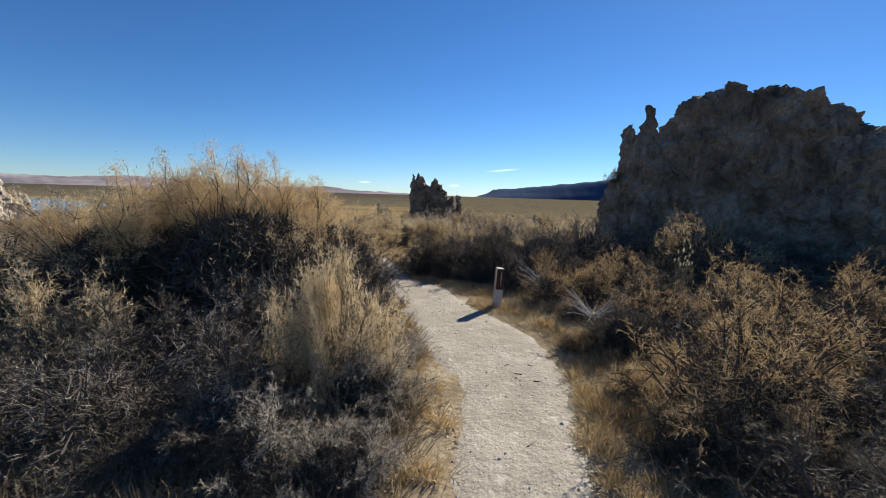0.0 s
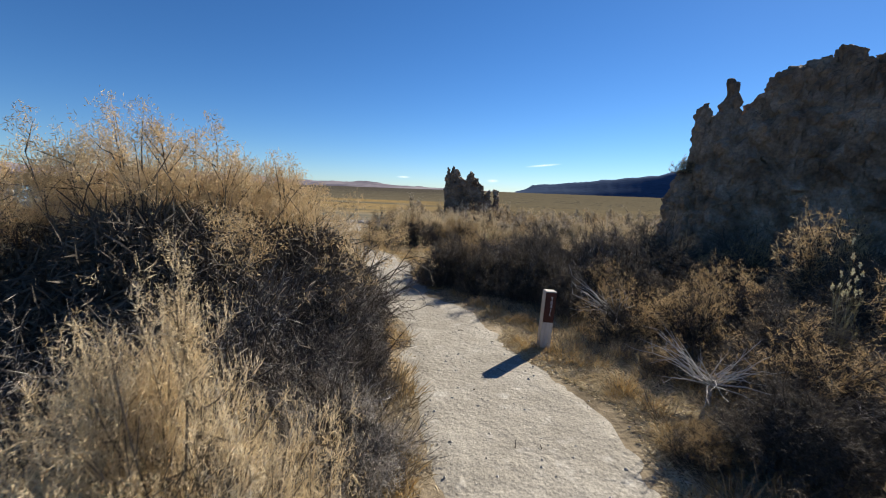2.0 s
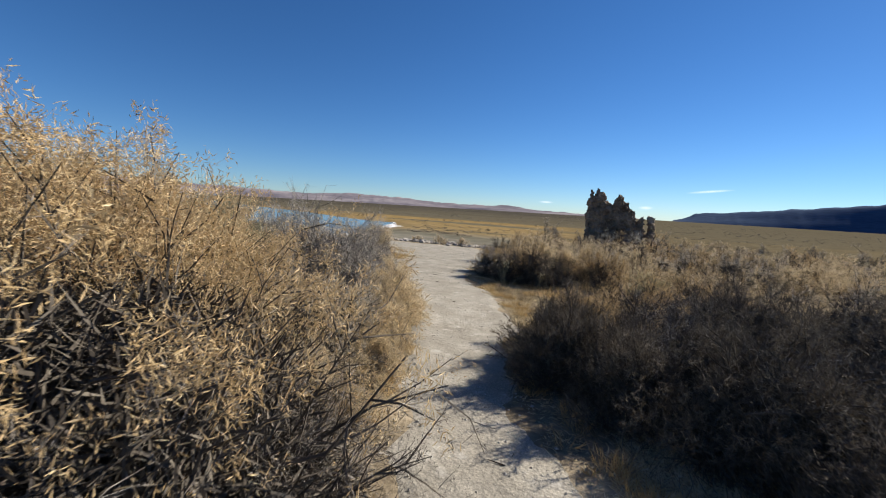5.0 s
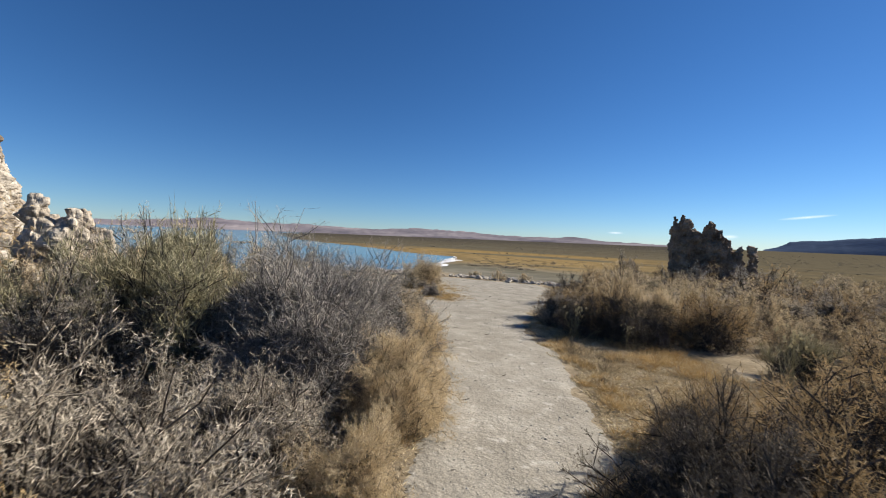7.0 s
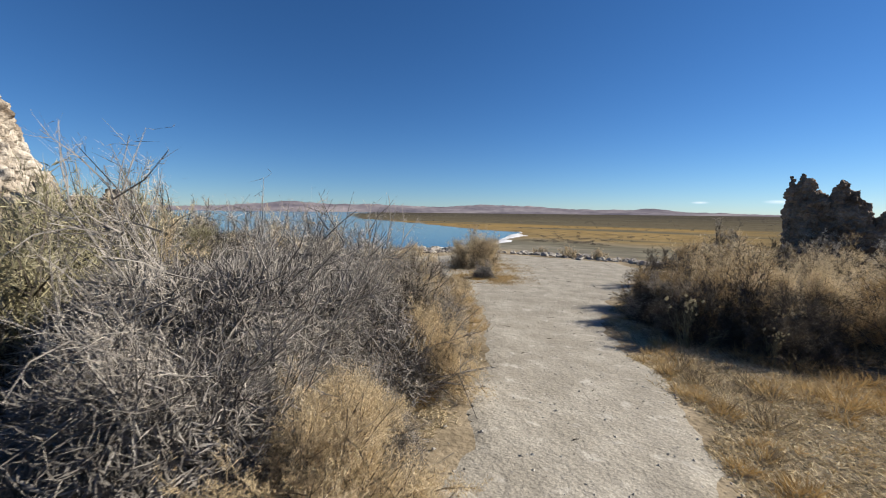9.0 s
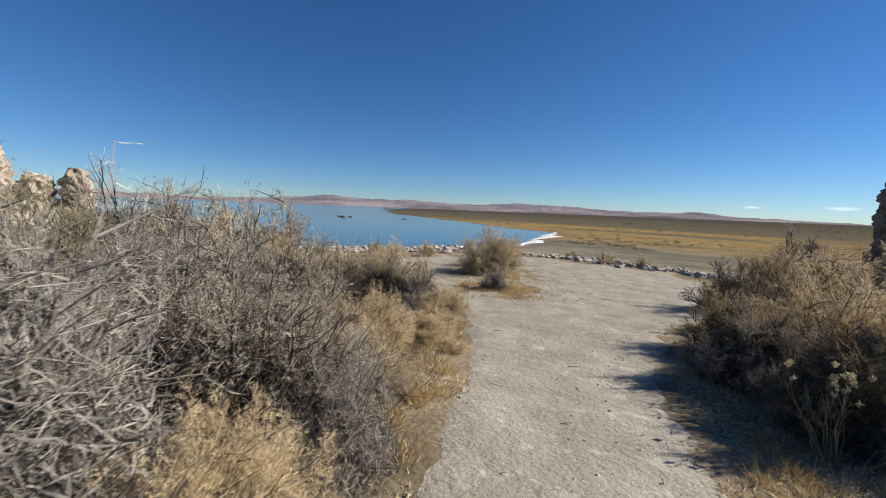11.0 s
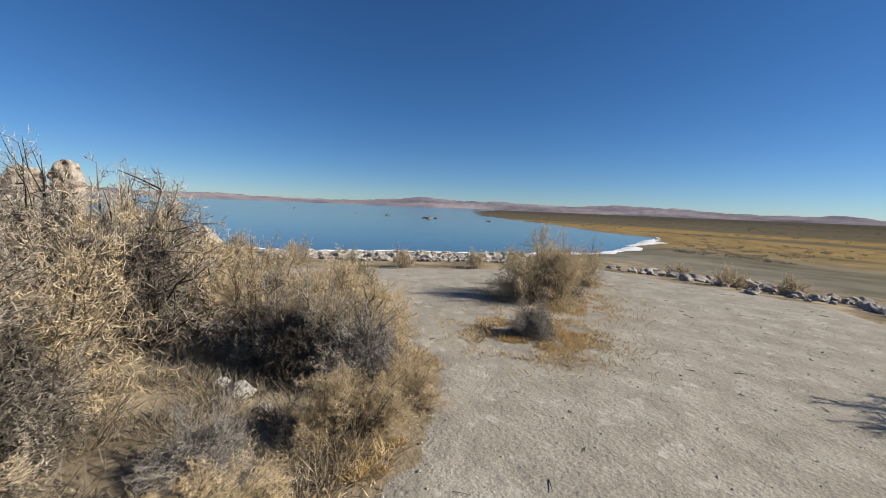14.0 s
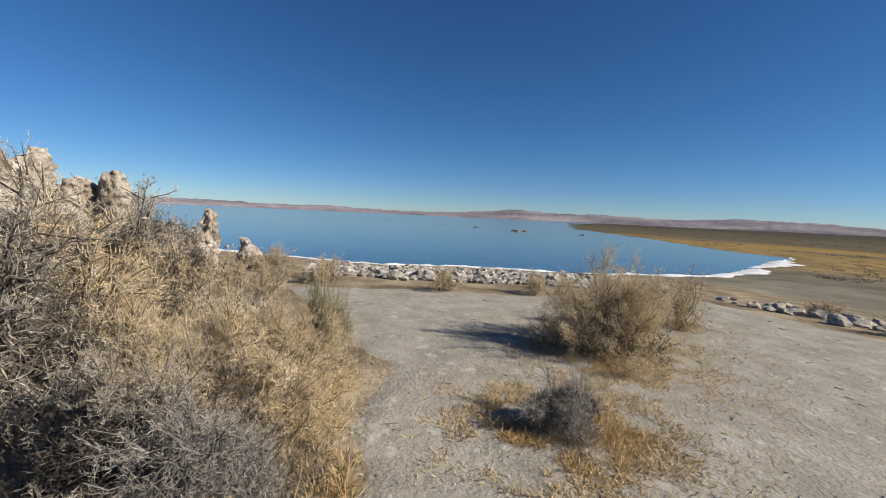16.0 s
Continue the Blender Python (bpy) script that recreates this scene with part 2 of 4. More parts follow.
def scuffed(m):
    """Pale scuffs and a coarser tread on the packed gravel."""
    n, l = m.node_tree.nodes, m.node_tree.links
    b = n["Principled BSDF"]
    colour, fine = b.inputs["Base Color"].links[0].from_socket, b.inputs["Normal"].links[0].from_socket
    geo = n.new("ShaderNodeNewGeometry")
    spots = n.new("ShaderNodeTexNoise")
    spots.inputs["Scale"].default_value, spots.inputs["Detail"].default_value = 6.5, 5
    l.new(geo.outputs["Position"], spots.inputs["Vector"])
    edge = n.new("ShaderNodeMapRange")
    edge.inputs["From Min"].default_value, edge.inputs["From Max"].default_value = 0.59, 0.70
    edge.inputs["To Max"].default_value = 0.6
    l.new(spots.outputs["Fac"], edge.inputs["Value"])
    mix = n.new("ShaderNodeMix")
    mix.data_type = "RGBA"
    mix.inputs["B"].default_value = (0.46, 0.432, 0.38, 1)
    l.new(edge.outputs[0], mix.inputs["Factor"])
    l.new(colour, mix.inputs["A"])
    l.new(mix.outputs["Result"], b.inputs["Base Color"])
    tread = n.new("ShaderNodeTexNoise")
    tread.inputs["Scale"].default_value, tread.inputs["Detail"].default_value = 8.0, 4
    l.new(geo.outputs["Position"], tread.inputs["Vector"])
    bp = n.new("ShaderNodeBump")
    bp.inputs["Strength"].default_value, bp.inputs["Distance"].default_value = 0.5, 0.03
    l.new(tread.outputs["Fac"], bp.inputs["Height"])
    l.new(fine, bp.inputs["Normal"])
    l.new(bp.outputs[0], b.inputs["Normal"])


scuffed(M_PATH)
M_GROUND = ground_material()
M_WATER = water_material()
# Mauve and blue are distance haze mixed into the base colours.
M_HILL = hill_material("hazed_bare_hill", [(0.12, 0.112, 0.135), (0.215, 0.194, 0.212), (0.31, 0.28, 0.285)])
M_MESA = hill_material("hazed_wooded_mesa", [(0.055, 0.078, 0.128), (0.072, 0.098, 0.149)])


# ---- mesh helpers ----
def quads(name, verts, faces, mat, smooth=False):
    """A mesh from arrays of vertices and of faces with one number of corners."""
    verts, faces = np.asarray(verts, np.float32), np.asarray(faces, np.int32)
    me = bpy.data.meshes.new(name)
    k = faces.shape[1]
    me.vertices.add(len(verts))
    me.vertices.foreach_set("co", verts.ravel())
    me.loops.add(faces.size)
    me.loops.foreach_set("vertex_index", faces.ravel())
    me.polygons.add(len(faces))
    me.polygons.foreach_set("loop_start", np.arange(0, faces.size, k, dtype=np.int32))
    me.polygons.foreach_set("use_smooth", np.full(len(faces), smooth))
    me.update(calc_edges=True)
    me.materials.append(mat)
    return me


def part(name, me, parent, label=""):
    ob = new(name, me)
    ob.parent = parent
    return tagged(ob, label)


def bm_mesh(name, bm, mat):
    me = bpy.data.meshes.new(name)
    bm.to_mesh(me)
    bm.free()
    me.materials.append(mat)
    return me


def unit(v):
    return v / np.maximum(np.linalg.norm(v, axis=-1, keepdims=True), 1e-9)


def tubes(p0, p1, r0, r1, sides=3):
    """Tapered prisms from p0 to p1."""
    d = unit(p1 - p0)
    ref = np.where(np.abs(d[:, 2:3]) < 0.8, [[0.0, 0, 1]], [[1.0, 0, 0]])
    u = unit(np.cross(d, ref))
    v = np.cross(d, u)
    a = np.arange(sides) * 2 * np.pi / sides
    ring = u[:, None] * np.cos(a)[None, :, None] + v[:, None] * np.sin(a)[None, :, None]
    n = len(p0)
    r0, r1 = np.broadcast_to(r0, n), np.broadcast_to(r1, n)
    verts = np.concatenate([p0[:, None] + ring * r0[:, None, None], p1[:, None] + ring * r1[:, None, None]], 1).reshape(-1, 3)
    k = np.arange(sides)
    f = np.stack([k, (k + 1) % sides, (k + 1) % sides + sides, k + sides], 1)
    faces = (f[None] + (np.arange(n) * 2 * sides)[:, None, None]).reshape(-1, 4)
    return verts, faces


def blades(p, d, length, width, rng, belly=0.45):
    """Narrow leaves: four corners, folded a little."""
    n = len(p)
    d = unit(d)
    side = unit(np.cross(d, rng.normal(size=(n, 3))))
    up = np.cross(side, d)
    length, width = np.broadcast_to(length, n)[:, None], np.broadcast_to(width, n)[:, None]
    mid = p + d * length * belly + up * length * 0.06
    verts = np.stack([p, mid + side * width * 0.5, p + d * length, mid - side * width * 0.5], 1).reshape(-1, 3)
    return verts, np.arange(4 * n).reshape(-1, 4)


def joined(*pairs):
    vs, fs, o = [], [], 0
    for v, f in pairs:
        vs.append(v)
        fs.append(f + o)
        o += len(v)
    return np.concatenate(vs), np.concatenate(fs)


def hash_noise(x, y, scale, seed=0):
    """Smooth value noise on arrays, about -1 to 1."""
    x, y = np.asarray(x) / scale, np.asarray(y) / scale
    xi, yi = np.floor(x), np.floor(y)
    fx, fy = x - xi, y - yi
    fx, fy = fx * fx * (3 - 2 * fx), fy * fy * (3 - 2 * fy)

    def h(i, j):
        s = np.sin(i * 127.1 + j * 311.7 + seed * 74.7) * 43758.5453
        return 2 * (s - np.floor(s)) - 1
    return (h(xi, yi) * (1 - fx) + h(xi + 1, yi) * fx) * (1 - fy) + (h(xi, yi + 1) * (1 - fx) + h(xi + 1, yi + 1) * fx) * fy


# ---- plan ----
LAKE_Z = -1.4


def shore_x(y):
    return np.interp(y, [-600, -30, 0, 12, 19, 28, 37, 44, 62], [-160, -46, -37, -32, -26.7, -23.6, -21.8, -25, -33.5]) + 0.5 * hash_noise(y, y * 0, 2.3, 5) + 0.25 * hash_noise(y, y * 0, 0.7, 6)


def far_y(x):
    return np.interp(-x, [33, 45, 68, 135, 250, 540, 1500, 5000], [62, 65, 78, 108, 175, 372, 1150, 2600])


def lake_depth(x, y):
    """Metres inside the lake (positive) or out of it (negative)."""
    return np.minimum((shore_x(np.minimum(y, 62)) - x) * 0.9, far_y(x) - y)


def ground_z(x, y):
    x, y = np.asarray(x, float), np.asarray(y, float)
    base = np.interp(y, [-50, 7, 9, 11.5, 15, 19, 26, 32, 45, 200], [0.0, 0.0, -0.06, -0.17, -0.39, -0.45, -0.62, -1.0, -1.2, -1.25])
    land = np.maximum(-lake_depth(x, y), 0)
    base = np.minimum(base, LAKE_Z + 0.03 + 0.085 * land + 0.0004 * land ** 2)
    wet = np.maximum(lake_depth(x, y), 0)
    z = np.where(wet > 0, LAKE_Z - np.minimum(0.12 * wet, 1.5), base)
    bumps = 0.010 * hash_noise(x + 0.6 * y, y - 0.6 * x, 2.9, 1) + 0.003 * hash_noise(x + 0.4 * y, y - 0.4 * x, 0.6, 2)
    return z + np.where((wet <= 0) & (y < 60), bumps, 0)


def gz(x, y):
    return float(ground_z(np.array([x]), np.array([y]))[0])


LEFT = [(-0.45, -6), (-0.2, 0), (0.0, 2), (0.02, 3.2), (-0.08, 4.2), (-0.44, 5.6), (-0.74, 6.4), (-1.12, 7.1), (-1.52, 7.9), (-2.06, 9.0), (-2.97, 10.6), (-3.73, 12.0), (-4.5, 13.2), (-5.35, 14.35), (-6.3, 15.5), (-7.6, 16.3), (-9.6, 16.75), (-11.8, 16.3), (-14.3, 15.7)]
RIGHT = [(0.6, -6), (0.72, 0), (0.9, 2.05), (1.0, 3.1), (1.2, 4.0), (1.2, 4.7), (0.72, 5.6), (0.55, 6.2), (0.2, 7.2), (-0.42, 7.95), (-0.9, 9.15), (-1.12, 10.5), (-1.68, 11.9), (-2.42, 13.3), (-3.2, 14.6), (-3.9, 15.9), (-4.4, 17.4), (-4.3, 21.0), (-5.5, 24.0), (-7.4, 25.9), (-10.3, 25.6), (-13.2, 25.6), (-13.6, 20.3), (-14.2, 18.8)]
OUTLINE = np.array(LEFT + RIGHT[::-1])


def path_distance(x, y):
    """Signed distance to the outline of the trail and clearing, negative inside it."""
    x, y = np.asarray(x, float).ravel(), np.asarray(y, float).ravel()
    best, inside = np.full(x.shape, 1e9), np.zeros(x.shape, bool)
    for (ax, ay), (bx, by) in zip(OUTLINE, np.roll(OUTLINE, -1, 0)):
        t = np.clip(((x - ax) * (bx - ax) + (y - ay) * (by - ay)) / ((bx - ax) ** 2 + (by - ay) ** 2), 0, 1)
        best = np.minimum(best, np.hypot(x - ax - t * (bx - ax), y - ay - t * (by - ay)))
        cross = (ay > y) != (by > y)
        inside ^= cross & (x < (bx - ax) * (y - ay) / ((by - ay) if by != ay else 1e-9) + ax)
    return np.where(inside, -best, best)


def build_ground():
    def axis(lo, hi, step, reach):
        mid = list(np.arange(lo, hi + step / 2, step))
        d = step
        a, b = lo, hi
        lows, highs = [], []
        while b < reach or a > -reach:
            d *= 1.13
            a, b = a - d, b + d
            lows.append(max(a, -reach - 10))
            highs.append(min(b, reach + 10))
        return np.unique(np.array(lows[::-1] + mid + highs))
    xs, ys = axis(-24, 12, 0.2, 4700), axis(-4, 34, 0.2, 4700)
    gx, gy = np.meshgrid(xs, ys)
    z = ground_z(gx, gy)
    nx = len(xs)
    i = (np.arange(len(ys) - 1)[:, None] * nx + np.arange(nx - 1)[None]).ravel()
    me = quads("ground", np.stack([gx, gy, z], -1).reshape(-1, 3), np.stack([i, i + 1, i + nx + 1, i + nx], 1), M_GROUND, True)
    tagged(new("ground", me), "dry sandy desert ground with straw litter and far scrub plain", "ground", kind="structure")


def build_path():
    s = 0.07
    xs, ys = np.arange(-15, 2.2, s), np.arange(-6, 27, s)
    gx, gy = np.meshgrid(xs, ys)
    d = path_distance(gx, gy).reshape(gx.shape) + 0.12 * hash_noise(gx, gy, 1.1, 8) + 0.10 * hash_noise(gx, gy, 0.5, 9) + 0.07 * hash_noise(gx, gy, 0.17, 10)
    z = ground_z(gx, gy) + 0.012 - 0.02 * np.clip(d / 0.15 + 1, 0, 1) + 0.002 * hash_noise(gx, gy, 0.25, 3)
    keep = ((d[:-1, :-1] < 0.03) & (d[1:, :-1] < 0.03) & (d[:-1, 1:] < 0.03) & (d[1:, 1:] < 0.03)).ravel()
    nx = len(xs)
    i = (np.arange(len(ys) - 1)[:, None] * nx + np.arange(nx - 1)[None]).ravel()[keep]
    f = np.stack([i, i + 1, i + nx + 1, i + nx], 1)
    used, inv = np.unique(f, return_inverse=True)
    me = quads("path", np.stack([gx, gy, z], -1).reshape(-1, 3)[used], inv.reshape(f.shape), M_PATH, True)
    tagged(new("path", me), "pale grey packed gravel walking trail widening to a clearing", "path", kind="structure")


def build_lake():
    bm = bmesh.new()
    bmesh.ops.create_grid(bm, x_segments=2, y_segments=2, size=1)
    me = bm_mesh("water", bm, M_WATER)
    lake = tagged(new("water", me), "calm pale blue lake reflecting the sky", "lake", kind="structure")
    lake.matrix_world = Matrix.Translation((-2380, 900, LAKE_Z)) @ Matrix.Diagonal((2370, 4000, 1, 1))
    # salt crust along the water's edge, broad at the point
    y = np.arange(6, 62, 0.18)
    x = shore_x(y)
    w = np.interp(y, [6, 14, 30, 37, 41, 46, 50, 56, 62], [0.9, 0.9, 1.0, 1.3, 2.0, 0.9, 2.0, 1.0, 0.8]) * (1 + 0.5 * hash_noise(y, y * 0, 1.1, 21)) * np.clip(0.75 + 0.9 * hash_noise(y, y * 0, 3.0, 22), 0.2, 1.3)
    us = np.linspace(0, 1, 9)
    v = []
    for k, u in enumerate(us):
        xx = x - 0.35 + w * u + 0.08 * hash_noise(y, y * 0 + k, 0.4, 23)
        v.append(np.stack([xx, y, np.maximum(ground_z(xx, y), LAKE_Z) + 0.09 * np.sin(u * np.pi) * (0.7 + 0.6 * hash_noise(xx, y, 0.45, 24)) - 0.02], -1))
    v = np.stack(v, 1).reshape(-1, 3)
    i = (np.arange(len(y) - 1)[:, None] * 9 + np.arange(8)[None]).ravel()
    me = quads("salt_crust", v, np.stack([i, i + 9, i + 10, i + 1], 1), M_SALT, True)
    tagged(new("salt_crust", me), "white salt crust lining the lake shore", "salt crust", kind="structure")


def build_hills():
    """Ridges beyond the plain. Peaks: azimuth, rise and half width, all in degrees."""
    def ridge(name, label, mat, dist, a0, a1, floor, peaks, rough, seed):
        az = np.arange(a0, a1, 0.12)
        el = np.interp(az, [p[0] for p in floor], [p[1] for p in floor])
        for c, h, w in peaks:
            el = el + h * np.exp(-((az - c) / w) ** 2)
        el = el + rough * (hash_noise(az, az * 0, 1.3, seed) + 0.6 * hash_noise(az, az * 0, 0.45, seed + 1))
        el = np.maximum(el, -0.2)
        low = np.convolve(np.pad(el, 15, "edge"), np.ones(31) / 31, "valid")
        rings = []
        steps = ((0, 0), (0.15, 0.012), (0.3, 0.025), (0.45, 0.038), (0.6, 0.05), (0.75, 0.062), (0.88, 0.075), (1.0, 0.09), (0.6, 0.14))
        k = len(steps)
        for u, back in steps:
            # spurs and gullies run down the slope
            fold = hash_noise(az + 0.5 * u, az * 0 + u * 0.4, 0.9, seed + 3) + 0.6 * hash_noise(az, az * 0 + u * 0.7, 0.35, seed + 4)
            r = dist * (1 + back + (0.002 if rough > 0.06 else 0.0012) * fold * math.sin(math.pi * min(u, 1)) ** 0.7)
            rings.append(np.stack([np.sin(np.radians(az)) * r, np.cos(np.radians(az)) * r, np.tan(np.radians(el if u == 1 else low)) * dist * 1.09 * u - (6 if u == 0 else 0)], -1))
        v = np.stack(rings, 1).reshape(-1, 3)
        i = (np.arange(len(az) - 1)[:, None] * k + np.arange(k - 1)[None]).ravel()
        tagged(new(name, quads(name, v, np.stack([i, i + k, i + k + 1, i + 1], 1), mat, True)), label, "hills", kind="structure")
    ridge("backdrop_hills", "bare pinkish brown hills on the horizon, tinted mauve for haze", M_HILL, 4000, -135, 3, [(-135, 0.9), (-100, 0.7), (-88, 0.5), (-70, 0.55), (-45, 0.7), (-30, 0.75), (-20, 0.6), (-10, 0.35), (-4, 0.2), (3, 0.0)],
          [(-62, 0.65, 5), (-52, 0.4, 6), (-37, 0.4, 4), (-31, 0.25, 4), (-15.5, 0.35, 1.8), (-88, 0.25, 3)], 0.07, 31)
    ridge("backdrop_mesa", "dark wooded mesa on the horizon, tinted blue for haze", M_MESA, 3600, 4.6, 130, [(4.6, -0.1), (5.2, 0.1), (6.8, 1.05), (10.5, 1.35), (16.5, 2.05), (21.7, 2.6), (24, 3.3), (27, 3.5), (45, 3.0), (90, 2.0), (130, 1.0)], [], 0.05, 41)


def build_clouds():
    """Thin white streaks far out, low over the horizon: azimuth, rise, length and thickness in degrees, tilt."""
    m = bpy.data.materials.new("cloud_streak")
    m.use_nodes = True
    n, l = m.node_tree.nodes, m.node_tree.links
    tc, nz, em, tr, mx = n.new("ShaderNodeTexCoord"), n.new("ShaderNodeTexNoise"), n.new("ShaderNodeEmission"), n.new("ShaderNodeBsdfTransparent"), n.new("ShaderNodeMixShader")
    em.inputs["Color"].default_value, em.inputs["Strength"].default_value = (0.82, 0.90, 1.0, 1), 0.75
    gr, mu, mp = n.new("ShaderNodeTexGradient"), n.new("ShaderNodeMath"), n.new("ShaderNodeMapping")
    gr.gradient_type, mu.operation = "SPHERICAL", "MULTIPLY"
    mp.inputs["Scale"].default_value = (1.5, 3, 1)
    nz.inputs["Scale"].default_value = 2.0
    l.new(tc.outputs["Object"], gr.inputs["Vector"])
    l.new(tc.outputs["Object"], mp.inputs["Vector"])
    l.new(mp.outputs[0], nz.inputs["Vector"])
    l.new(gr.outputs["Fac"], mu.inputs[0])
    l.new(nz.outputs["Fac"], mu.inputs[1])
    gain = n.new("ShaderNodeMath")
    gain.operation, gain.use_clamp = "MULTIPLY", True
    gain.inputs[1].default_value = 1.3
    l.new(mu.outputs[0], gain.inputs[0])
    l.new(gain.outputs[0], mx.inputs[0])
    l.new(tr.outputs[0], mx.inputs[1])
    l.new(em.outputs[0], mx.inputs[2])
    l.new(mx.outputs[0], n["Material Output"].inputs["Surface"])
    for az, el, wide, thick, tilt in ((-3.2, 1.55, 3.2, 0.5, 0), (-10.5, 1.5, 2.0, 0.35, 0), (8.0, 3.6, 5.0, 0.35, 6), (1.5, 1.4, 1.8, 0.5, 2)):
        d = 4400
        bm = bmesh.new()
        bmesh.ops.create_circle(bm, cap_ends=True, segments=24, radius=1)
        ob = tagged(new("backdrop_cloud", bm_mesh("backdrop_cloud", bm, m)), "thin white cloud streak low in the sky", "cloud", kind="structure")
        c, e = radians(az), radians(el)
        ob.matrix_world = pose(math.sin(c) * d, math.cos(c) * d, math.tan(e) * d, 90, 0, -az) @ pose(0, 0, 0, 0, 0, tilt) @ Matrix.Diagonal((d * radians(wide) / 2, d * radians(thick) / 2, 1, 1))


# ---- tufa ----
def tufa(name, label, columns, mat, seed, category="rock", upright=1.0):
    """One knobbly rock of fused columns: x, y, radius, top, roughness."""
    rock = tagged(new(name), label, category)
    rock.location = (columns[0][0], columns[0][1], gz(columns[0][0], columns[0][1]))
    for x, y, r, top in columns:
        base = gz(x, y) - 0.25
        h = top - base
        nt, nz_ = max(28, int(36 + r * 64)), max(28, int(18 + h * 24))
        u = np.linspace(0, 1, nz_)
        prof = r * (1.22 - 0.3 * u) * np.sqrt(np.clip(1 - u ** 7, 0, 1))
        a = np.arange(nt) * 2 * np.pi / nt
        uu, aa = np.meshgrid(u, a, indexing="ij")
        pr = np.repeat(prof[:, None], nt, 1)
        px, py, pz = x + np.cos(aa) * pr, y + np.sin(aa) * pr, base + uu * h
        pts = np.stack([px, py, pz], -1).reshape(-1, 3)
        off = np.array([seed * 3.1, seed * 1.7, 0])
        disp = np.empty(len(pts))
        lift = np.empty(len(pts))
        for k, p in enumerate(pts):
            q = Vector((p + off) * np.array([1, 1, upright]))
            d = noise.voronoi(q * 1.7)[0]
            d2 = noise.voronoi(q * 4.2)[0]
            disp[k] = 0.22 * noise.fractal(q * 0.9, 0.9, 2.0, 3) + 0.34 * (0.5 - d[0]) + 0.32 * (0.45 - d2[0]) + 0.17 * (0.4 - noise.voronoi(q * 8.0)[0][0])
            lift[k] = 0.16 * noise.noise(q * 2.1) + 0.07 * noise.noise(q * 6.5)
        s = min(1.0, 0.45 + 0.5 * r)
        n = np.stack([np.cos(aa), np.sin(aa), np.where(uu > 0.93, 0.7, 0.05)], -1).reshape(-1, 3)
        pts = pts + n * (disp * s)[:, None]
        pts[:, 2] += lift * s
        pts = pts - np.array(rock.location)
        i = (np.arange(nz_ - 1)[:, None] * nt + np.arange(nt)[None])
        j = (np.arange(nz_ - 1)[:, None] * nt + (np.arange(nt) + 1)[None] % nt)
        f = np.stack([i, j, j + nt, i + nt], -1).reshape(-1, 4)
        part("spire" if r < 0.5 else "rock_column", quads("rock_column", pts, f, mat, False), rock)
    return rock


def boulder(name, label, x, y, size, mat, seed, sink=0.25, flat=0.75):
    bm = bmesh.new()
    bmesh.ops.create_icosphere(bm, subdivisions=3, radius=1)
    for v in bm.verts:
        q = v.co * 1.3 + Vector((seed * 2.3, seed, 0))
        v.co *= 1 + 0.35 * noise.fractal(q, 1, 2, 3) + 0.3 * (0.4 - noise.voronoi(q * 1.6)[0][0])
        v.co.z *= flat
    ob = tagged(new(name, bm_mesh(name, bm, mat)), label, "rock")
    ob.matrix_world = Matrix.Translation((x, y, gz(x, y) + size * (flat - sink))) @ Matrix.Diagonal((size, size, size, 1))
    return ob


# ---- shrubs ----
def shrub_meshes(seed, R, H, stems, subs, twigs, leaves, leaf, width, up, wild, thick=0.011, loose=1.0, inner=0):
    """Wood and foliage of one shrub of radius R and height H: bunched stems fork into branches, these into short outward twigs with leaves."""
    rng = np.random.default_rng(seed)
    bunches = max(5, stems // 4)
    ba, bq = rng.uniform(0, 2 * np.pi, bunches), np.sqrt(np.linspace(0.02, 1.0, bunches))
    bh = 1.06 * rng.uniform(1 - 1.4 * wild, 1 + 0.12 * wild, bunches)
    which = np.arange(stems) % bunches
    a = ba[which] + rng.normal(size=stems) * 0.11
    q = np.clip(bq[which] + rng.normal(size=stems) * 0.07, 0.02, 1.05)
    grow = bh[which] * rng.uniform(0.88, 1.06, stems)
    base = np.stack([0.2 * R * q * np.cos(a), 0.2 * R * q * np.sin(a), np.full(stems, -0.04)], 1)
    high = 0.88 * H * np.sqrt(np.clip(1 - 0.96 * q ** 2, 0.03, 1)) * grow
    end = np.stack([R * 0.88 * q * grow * np.cos(a), R * 0.88 * q * grow * np.sin(a), high], 1)
    ctrl = base * 2.2 + np.stack([0 * a, 0 * a, 0.6 * high], 1) + rng.normal(size=(stems, 3)) * 0.08 * R
    ts = np.linspace(0, 1, 5)
    pts = np.stack([(1 - t) ** 2 * base + 2 * t * (1 - t) * ctrl + t * t * end for t in ts], 1)
    pts[:, 1:] += rng.normal(size=(stems, 4, 3)) * 0.025 * R
    rad = thick * rng.uniform(0.7, 1.4, stems)
    stem_t = [tubes(pts[:, k], pts[:, k + 1], rad * (1 - 0.2 * k), rad * (0.8 - 0.2 * k)) for k in range(4)]
    heart = np.array([0, 0, 0.25 * H])

    def line(arr):
        n = arr.shape[1] - 1

        def at(idx, t):
            k = np.minimum((t * n).astype(int), n - 1)
            f = (t * n - k)[:, None]
            return arr[idx, k] * (1 - f) + arr[idx, k + 1] * f

        def tan(idx, t):
            k = np.minimum((t * n).astype(int), n - 1)
            return unit(arr[idx, k + 1] - arr[idx, k])
        return at, tan

    def fork(arr, per, start, length, along, outward, spread, segs):
        at, tan = line(arr)
        idx = np.repeat(np.arange(len(arr)), per)
        t = 1 - start * rng.uniform(0, 1, len(idx))
        p = at(idx, t)
